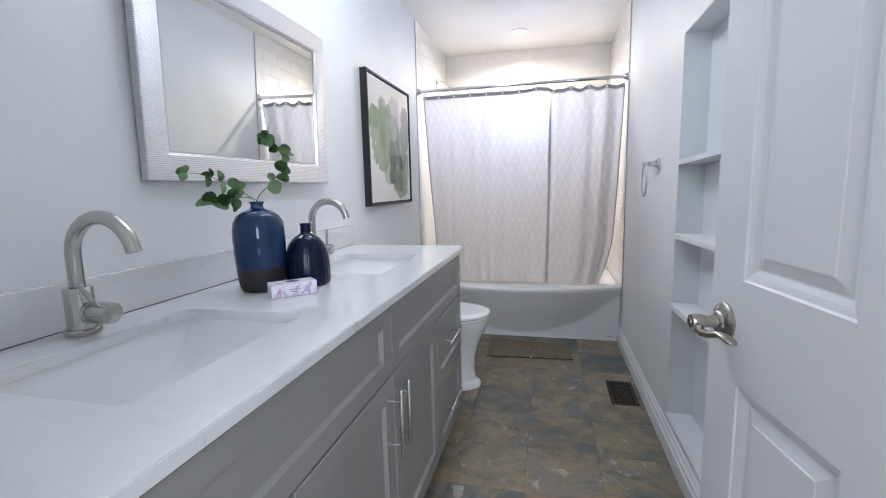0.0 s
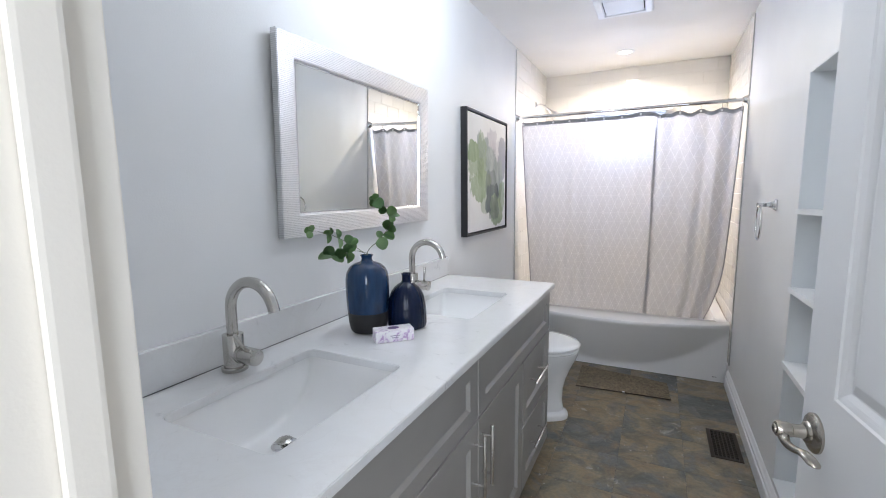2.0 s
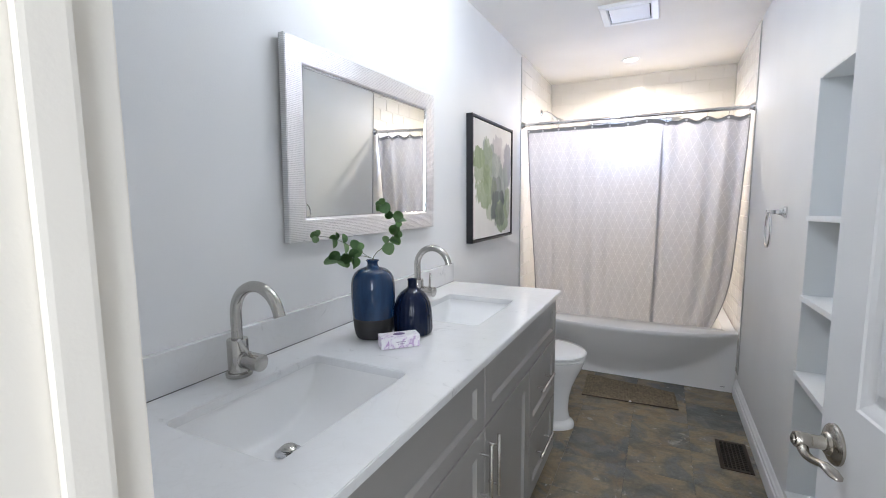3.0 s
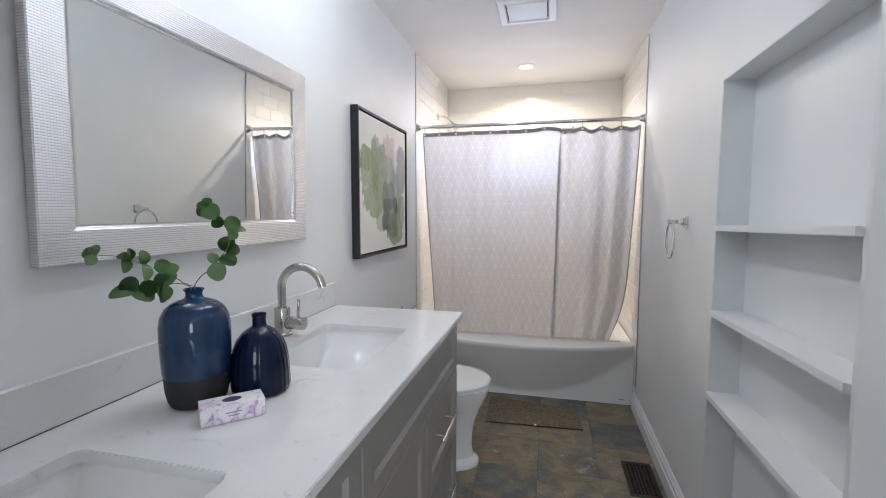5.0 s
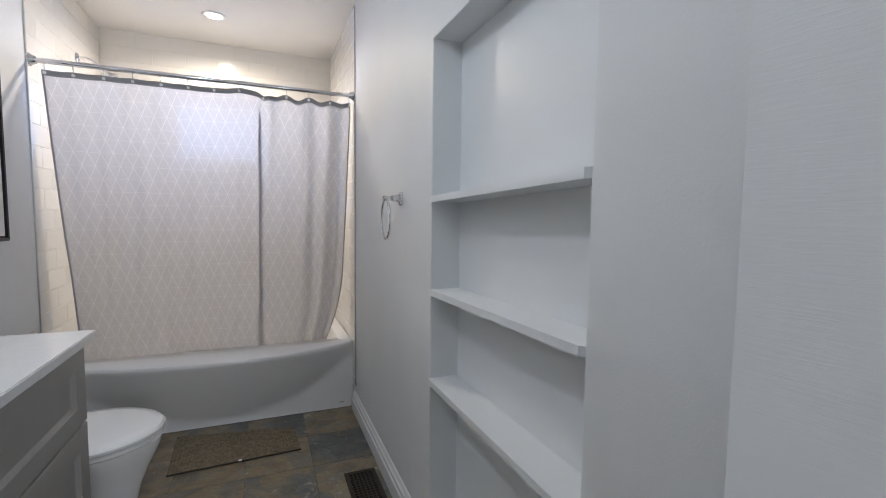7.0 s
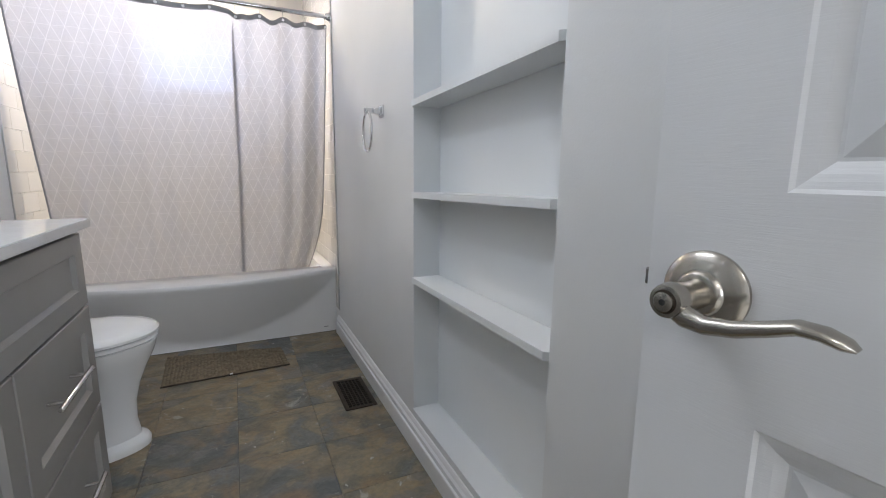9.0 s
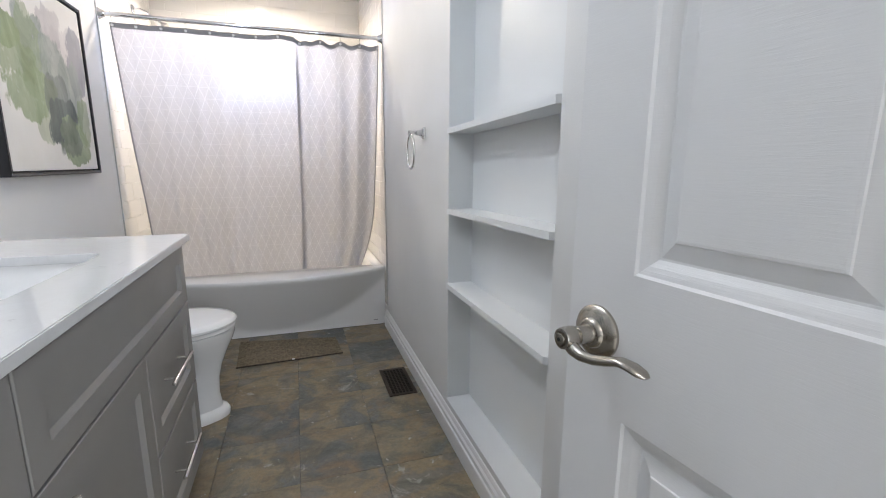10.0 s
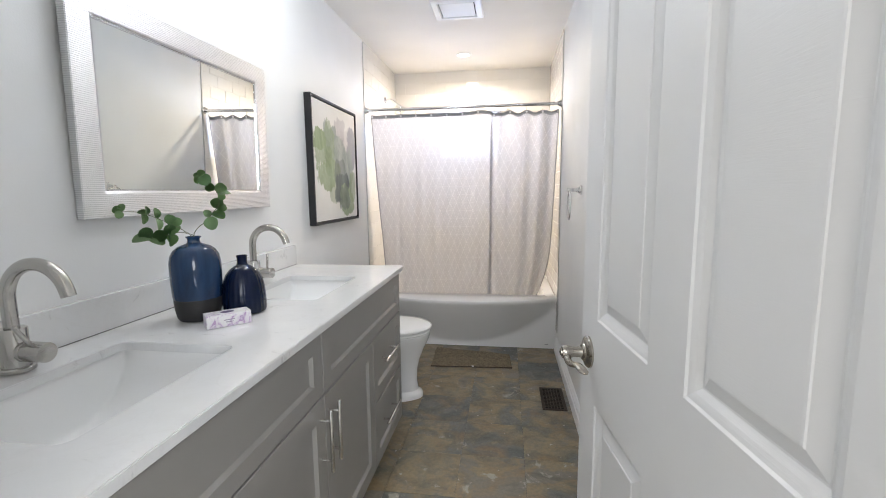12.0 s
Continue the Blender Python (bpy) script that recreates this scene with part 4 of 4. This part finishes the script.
branch([(0.004, -0.004, -0.14), (-0.002, -0.002, 0.0), (-0.013, -0.016, 0.026), (-0.030, -0.036, 0.046), (-0.054, -0.058, 0.064), (-0.075, -0.076, 0.078), (-0.098, -0.094, 0.088), (-0.124, -0.112, 0.090)],
       [(0.42, -0.5, 1.0, 0.034, ASIDE), (0.45, 1.0, 0.8, 0.030, FRONT), (0.60, 0.2, -1.0, 0.038, EDGE_ON), (0.62, 0.5, 1.0, 0.032, EDGE_ON), (0.74, 0.8, 0.6, 0.026, EDGE_ON), (0.80, -0.1, -1.0, 0.034, EDGE_ON), (0.83, 0.9, 0.3, 0.028, UPWARD), (1.0, -1.0, 0.3, 0.026, FRONT), (0.985, -0.6, -0.9, 0.024, ASIDE), (0.99, 0.1, 1.0, 0.024, FRONT)], 0.0011)
branch([(0.0, 0.0, -0.14), (0.002, 0.003, 0.0), (-0.010, -0.007, 0.018), (-0.025, -0.021, 0.024), (-0.045, -0.036, 0.020), (-0.066, -0.050, 0.012), (-0.086, -0.062, 0.010)],
       [(0.62, -0.6, 0.8, 0.036, FRONT), (0.64, 0.5, 1.0, 0.040, FRONT), (0.66, 0.3, -0.9, 0.034, ASIDE), (0.69, 0.05, -1.0, 0.040, EDGE_ON), (0.97, 1.0, 0.45, 0.042, FRONT), (0.98, 1.0, -0.35, 0.044, UPWARD), (1.0, -0.7, 0.8, 0.042, FRONT), (1.0, -0.7, -0.9, 0.050, UPWARD)], 0.0012)


def soap_paper():
    k = Mat("floral_soap_wrap", (0.8, 0.75, 0.8), 0.35)
    n1, n2 = k.noise(42, 5, 0.6, None, 1.5), k.noise(60, 4, 0.6, k.coords((1, 1, 1), (1, 2, 0)), 1.0)
    base = k.ramp(n1, [(0.44, (0.84, 0.82, 0.83)), (0.55, (0.76, 0.69, 0.77)), (0.63, (0.46, 0.30, 0.52)), (0.78, (0.68, 0.46, 0.64))])
    k.color(k.mix(k.ramp(n2, [(0.55, 0.0), (0.62, 0.6)]), base, (0.80, 0.80, 0.80)))
    return k.m


soap = thing("soap_box", "small wrapped soap box with lilac floral print", "soap box", "", "", pose(0.319, 1.568, CT, 0, 0, 46))
part("carton", block(-0.059, 0.059, -0.026, 0.026, 0.0006, 0.037, 0.002), soap_paper(), soap)
seal = bmesh.new()
skin(seal, [[(0.018 * math.cos(t), 0.012 * math.sin(t), z) for t in (2 * math.pi * i / 28 for i in range(28))] for z in (0.0371, 0.0376)])
part("label_oval", seal, paint("violet_print", (0.10, 0.05, 0.17), 0.4), soap, "dark violet oval label")
for dz, w in ((0.020, 0.030), (0.014, 0.020)):
    part("print_bar", block(-w / 2, w / 2, -0.0266, -0.0262, dz - 0.0012, dz + 0.0012), paint("grey_print", (0.35, 0.30, 0.38), 0.5), soap)

# ---- floor things ----
# Near-black colour puts the duct's shade on a plate under the grille.
REGISTER_SHADE = paint("painted_duct_shade", (0.006, 0.006, 0.006), 0.9)
reg = thing("floor_register", "dark bronze metal floor register grille by the baseboard", "floor vent", "", "", pose(1.406, 3.081, 0.0005))
LX, LY = 0.072, 0.150
part("dark_backing", block(-LX + 0.012, LX - 0.012, -LY + 0.012, LY - 0.012, 0.0004, 0.0014), REGISTER_SHADE, reg)
bm = bmesh.new()
for a in (-1, 1):
    slab(bm, min(a * LX, a * (LX - 0.019)), max(a * LX, a * (LX - 0.019)), -LY, LY, 0.0008, 0.005, 0.0015, 1)
    slab(bm, -LX + 0.019, LX - 0.019, min(a * LY, a * (LY - 0.022)), max(a * LY, a * (LY - 0.022)), 0.0008, 0.005, 0.0015, 1)
part("frame", bm, BRONZE, reg)
for i in range(1, 6):
    x = -LX + 0.019 + (2 * LX - 0.038) * i / 6
    part("slat", block(x - 0.0022, x + 0.0022, -LY + 0.022, LY - 0.022, 0.0016, 0.0046), BRONZE, reg)
for i in range(1, 14):
    y = -LY + 0.022 + (2 * LY - 0.044) * i / 14
    part("cross_bar", block(-LX + 0.019, LX - 0.019, y - 0.0035, y + 0.0035, 0.0016, 0.0042), BRONZE, reg)


def chenille():
    k = Mat("brown_chenille", (0.13, 0.095, 0.065), 0.95)
    k.color(k.ramp(k.noise(60, 4), [(0.3, (0.12, 0.094, 0.062)), (0.7, (0.28, 0.22, 0.145))]))
    k.bump(k.noise(260, 3), 0.003, 0.7)
    return k.m


def mat_mesh():
    bm = bmesh.new()
    nu, nv = 110, 60
    c00, c10, c11, c01 = Vector((0.572, 3.500, 0)), Vector((1.165, 3.530, 0)), Vector((1.148, 3.800, 0)), Vector((0.552, 3.905, 0))
    rows = []
    for j in range(nv + 1):
        row = []
        for i in range(nu + 1):
            u, v = i / nu, j / nv
            p = c00.lerp(c10, u).lerp(c01.lerp(c11, u), v)
            edge = min(1.0, min(u, 1 - u) * 18, min(v, 1 - v) * 10)
            rumple = 0.004 * noise.noise((u * 5, v * 3, 2.0)) + 0.006 * max(0, math.sin(6.0 * v + 2.5 * u))
            nub = 0.0042 * abs(math.sin(math.pi * u * 36)) * abs(math.sin(math.pi * v * 18 + (int(u * 36) % 2) * 1.57))
            row.append(bm.verts.new((p.x + 0.006 * noise.noise((u * 3, v * 6, 5)), p.y + 0.006 * noise.noise((u * 4, v * 3, 9)), 0.0012 + edge ** 0.5 * (0.0035 + rumple + 1.4 * nub))))
        rows.append(row)
    for a, b in zip(rows, rows[1:]):
        for k in range(nu):
            bm.faces.new((a[k], a[k + 1], b[k + 1], b[k]))
    return bm


bath_mat = thing("bath_mat", "rumpled brown chenille bath mat on the floor by the tub", "bath mat")
part("mat_body", mat_mesh(), chenille(), bath_mat, "", True)
edge_pts = [Vector((0.572, 3.500, 0)).lerp(Vector((1.165, 3.530, 0)), i / 24) + Vector((0, 0.004 * noise.noise((i * 0.4, 1, 1)), 0.0045)) for i in range(25)]
part("bound_edge", tube(edge_pts, 0.0042, 8), paint("mat_binding", (0.05, 0.038, 0.028), 0.9), bath_mat, "dark bound edge", True)
part("care_tag", block(0.873, 0.888, 3.506, 3.520, 0.010, 0.0125), TRIM, bath_mat, "white care tag")

# ---- wall fittings ----
ring_holder = thing("towel_ring", "chrome towel ring on a flared wall post", "towel ring")
RY, RZ = 2.945, 1.278


def flare(points):
    """Square flared post from (x, half size)."""
    return skin(bmesh.new(), [[(x, RY + a * h, RZ + b * h) for a, b in ((-1, -1), (-0.6, -1.06), (0.6, -1.06), (1, -1), (1.06, -0.6), (1.06, 0.6), (1, 1), (0.6, 1.06), (-0.6, 1.06), (-1, 1), (-1.06, 0.6), (-1.06, -0.6))] for x, h in points])


part("post", flare([(W - 0.0004, 0.024), (W - 0.006, 0.024), (W - 0.010, 0.020), (W - 0.022, 0.013), (W - 0.040, 0.0095), (W - 0.060, 0.0085), (W - 0.072, 0.010), (W - 0.075, 0.008)]), CHROME, ring_holder, "", True)
part("ring", tube(arc((W - 0.064, RY, RZ - 0.083), 0.078, 0, 360, 60, (0.05, 1, 0), (0, 0, 1)), 0.0050, 12), CHROME, ring_holder, "", True)

tp = thing("paper_holder", "chrome toilet paper holder arm on the wall", "paper holder")
part("post", tube([(0.0004, 3.56, 0.675), (0.008, 3.56, 0.675), (0.012, 3.56, 0.675), (0.06, 3.56, 0.675)], [0.024, 0.024, 0.012, 0.010], 24), CHROME, tp, "", True)
part("arm", rod((0.058, 3.545, 0.675), (0.058, 3.68, 0.675), 0.007, 14, 0.002), CHROME, tp, "", True)

shower = thing("wall_shower", "chrome shower head on an angled wall arm", "shower")
part("flange", tube([(0.0085, 4.50, 2.11), (0.014, 4.50, 2.11), (0.020, 4.50, 2.11)], [0.028, 0.026, 0.014], 24), CHROME, shower, "", True)
part("arm", tube([(0.015, 4.50, 2.11), (0.05, 4.50, 2.112), (0.085, 4.50, 2.098), (0.125, 4.50, 2.062)], 0.0085, 14), CHROME, shower, "", True)
part("head", tube([(0.120, 4.50, 2.067), (0.135, 4.50, 2.052), (0.150, 4.50, 2.037), (0.172, 4.50, 2.012), (0.178, 4.50, 2.006)], [0.011, 0.013, 0.018, 0.040, 0.040], 28), CHROME, shower, "", True)

# ---- ceiling fittings ----
fan = thing("exhaust_fan", "white square ceiling exhaust fan with a raised grille", "exhaust fan", "", "", pose(0.795, 3.415, TOP))
bm = bmesh.new()
F = 0.160


def square(h, z):
    return [(-h, -h, z), (h, -h, z), (h, h, z), (-h, h, z)]


part("frame", skin(bm, [square(F, -0.0005), square(F, -0.006), square(F - 0.008, -0.016), square(F - 0.040, -0.020), square(F - 0.046, -0.016), square(F - 0.046, -0.002)], True, (False, False)), TRIM, fan, "", False)
# Flat DARKGAP plate paints the dark behind the panel's edge gap.
part("dark_backing", block(-F + 0.046, F - 0.046, -F + 0.046, F - 0.046, -0.005, -0.001), DARKGAP, fan)
part("panel", block(-F + 0.053, F - 0.053, -F + 0.053, F - 0.053, -0.0165, -0.0055, 0.002), paint("grille_white", (0.76, 0.755, 0.74), 0.5), fan, "white centre panel")


def glow(name, color, strength):
    k = Mat(name, color, 0.5)
    k.p.inputs["Emission Color"].default_value = (*color, 1)
    k.p.inputs["Emission Strength"].default_value = strength
    return k.m


pot = thing("recessed_downlight", "lit recessed downlight over the tub", "ceiling light", "", "", pose(0.74, 4.41, TOP))
part("trim_ring", lathe([(0.070, -0.0004), (0.070, -0.004), (0.064, -0.007), (0.050, -0.006), (0.048, -0.002)], 44, caps=(False, False)), TRIM, pot, "", True)
part("lens", lathe([(0.0478, -0.0040), (0.02, -0.0050), (0.004, -0.0052)], 36), glow("warm_lens", (1.0, 0.86, 0.66), 9.0), pot, "glowing lens")

vl = thing("vanity_light", "four-lamp nickel bar light on the ceiling above the vanity", "ceiling light")
part("back_plate", block(0.455, 0.545, 1.66, 2.50, TOP - 0.026, TOP - 0.0006, 0.006), NICKEL, vl, "", True)
for vy in VANITY_LAMPS:
    arm = part("arm", tube([(0.50, vy, TOP - 0.024), (0.50, vy, 2.36), (0.50, vy, 2.318)], 0.008, 12), NICKEL, vl, "", True)
    part("socket", lathe([(0.02, 0.0), (0.024, 0.006), (0.024, 0.02), (0.012, 0.026)], 24, (0.50, vy, 2.292)), NICKEL, arm, "", True)

# ---- alcove window ----
win = thing("window_1", "small white framed alcove window with raised-slat blind", "window", "", "structure")
bm = bmesh.new()
for a, b in ((WX0 + 0.001, WX0 + 0.035), (WX1 - 0.035, WX1 - 0.001)):
    slab(bm, a, b, BACK + 0.09, BACK + 0.14, WZ0 + 0.001, WZ1 - 0.001, 0.003)
for a, b in ((WZ0 + 0.001, WZ0 + 0.035), (WZ1 - 0.035, WZ1 - 0.001)):
    slab(bm, WX0 + 0.035, WX1 - 0.035, BACK + 0.09, BACK + 0.14, a, b, 0.003)
part("window_frame", bm, TRIM, win)
GLASS = Mat("window_glass", (1, 1, 1), 0.0)
GLASS.p.inputs["Transmission Weight"].default_value, GLASS.p.inputs["IOR"].default_value = 1.0, 1.45
for a, b in ((WX0 + 0.033, WX1 - 0.033),):
    pane = part("pane", block(a, b, BACK + 0.113, BACK + 0.117, WZ0 + 0.033, WZ1 - 0.033), GLASS.m, win)
    pane.visible_shadow = False
blind = thing("window_blind", "white venetian blind with open slats in the alcove window", "blind")
part("head_rail", block(WX0 - 0.03, WX1 + 0.05, BACK - 0.055, BACK - 0.0105, WZ1 + 0.003, WZ1 + 0.045, 0.003), TRIM, blind)
for i in range(11):
    z = WZ1 - 0.03 - 0.04 * i
    part("slat", block(WX0 + 0.012, WX1 - 0.012, BACK + 0.02, BACK + 0.062, z - 0.0012, z + 0.0012), TRIM, blind)
for x in (WX0 + 0.12, WX1 - 0.12):
    part("cord", rod((x, BACK + 0.041, WZ1 + 0.02), (x, BACK + 0.041, WZ0 + 0.03), 0.0012, 6), TRIM, blind)
    part("cord_hanger", block(x - 0.01, x + 0.01, BACK - 0.02, BACK + 0.045, WZ1 - 0.012, WZ1 - 0.004), TRIM, blind)

# edge profiles where tile meets paint
EDGE = metal("tile_edge_profile", (0.55, 0.55, 0.55), 0.35)
for x0, x1 in ((0.0005, 0.0078), (W - 0.0078, W - 0.0005)):
    structure("trim_tile_edge", block(x0, x1, 3.8885, 3.894, 0.43 if x0 < 1 else 0.16, TOP - 0.018, 0.001), EDGE, "thin grey metal edge strip beside the alcove tile", "tile edge trim")

# ---- laid pieces: wall tiles and floor tiles ----
west, east = bpy.data.objects["wall_west"], bpy.data.objects["wall_east"]
part("grout_bed", block(0.0003, 0.004, 3.8945, BACK - 0.0005, 0.40, TOP - 0.0005), GROUT, west)
part("grout_bed", block(W - 0.004, W - 0.0003, 3.8945, BACK - 0.0005, 0.16, TOP - 0.0005), GROUT, east)
tile_meshes = {}


def tile_mesh(w, h, d, material, bevel):
    key = (round(w, 4), round(h, 4), d)
    if key not in tile_meshes:
        bm = bmesh.new()
        def r(i, z):
            return [(i - w / 2, i - h / 2, z), (w / 2 - i, i - h / 2, z), (w / 2 - i, h / 2 - i, z), (i - w / 2, h / 2 - i, z)]
        skin(bm, [r(0, 0), r(0, d - bevel), r(bevel * 0.4, d - bevel * 0.3), r(bevel, d)])
        tile_meshes[key] = finish("tile", bm, material)
    return tile_meshes[key]


def lay(parent, m, w, h, d, material, bevel=0.0015):
    ob = new("tile", tile_mesh(w, h, d, material, bevel))
    ob.parent = parent
    ob.matrix_local = m
    return ob


def tile_wall(parent, length, z0, z1, place, skip=None):
    """Running-bond 200 x 100 mm tiles over a wall of that length; place maps (along, z) to a pose."""
    tw, th, g = 0.203, 0.1015, 0.0022
    row, z = 0, z1 - 0.003
    while z > z0 + 0.01:
        lo = max(z0, z - th)
        a = -(tw / 2 if row % 2 else 0.0)
        while a < length - 0.004:
            s0, s1 = max(0.001, a), min(length - 0.001, a + tw)
            if s1 - s0 > 0.012:
                spans = [(s0, s1, lo, z)]
                if skip:
                    spans = skip(s0, s1, lo, z)
                for p0, p1, q0, q1 in spans:
                    if p1 - p0 > 0.012 and q1 - q0 > 0.012:
                        lay(parent, place((p0 + p1) / 2, (q0 + q1) / 2), p1 - p0 - g, q1 - q0 - g, 0.0055, TILE, 0.0014)
            a += tw
        z -= th
        row += 1


def around_window(s0, s1, lo, hi):
    x0, x1 = 0.006 + s0, 0.006 + s1
    if x1 <= WX0 or x0 >= WX1 or hi <= WZ0 or lo >= WZ1:
        return [(s0, s1, lo, hi)]
    out = []
    if x0 < WX0:
        out.append((s0, WX0 - 0.006, lo, hi))
    if x1 > WX1:
        out.append((WX1 - 0.006, s1, lo, hi))
    c0, c1 = max(x0, WX0) - 0.006, min(x1, WX1) - 0.006
    if lo < WZ0:
        out.append((c0, c1, lo, WZ0))
    if hi > WZ1:
        out.append((c0, c1, WZ1, hi))
    return out


tile_wall(west, BACK - 3.895, 0.43, TOP, lambda a, z: pose(0.0006, 3.895 + a, z) @ Matrix(((0, 0, 1, 0), (1, 0, 0, 0), (0, 1, 0, 0), (0, 0, 0, 1))))
tile_wall(east, BACK - 3.895, 0.16, TOP, lambda a, z: pose(W - 0.0006, 3.895 + a, z) @ Matrix(((0, 0, -1, 0), (-1, 0, 0, 0), (0, 1, 0, 0), (0, 0, 0, 1))))
tile_wall(wall_north, W - 0.012, 0.43, TOP, lambda a, z: pose(0.006 + a, BACK + 0.0035, z) @ Matrix(((1, 0, 0, 0), (0, 0, -1, 0), (0, 1, 0, 0), (0, 0, 0, 1))), around_window)

xs = [0.0, 0.299, 0.603, 0.906, 1.210, W]
ys = [0.546] + [2.742 + 0.307 * k for k in range(-7, 5)]
for i in range(5):
    for j in range(len(ys) - 1):
        lay(floor, pose((xs[i] + xs[i + 1]) / 2, (ys[j] + ys[j + 1]) / 2, -0.0058), xs[i + 1] - xs[i] - 0.0017, ys[j + 1] - ys[j] - 0.0017, 0.0058, SLATE, 0.0007)
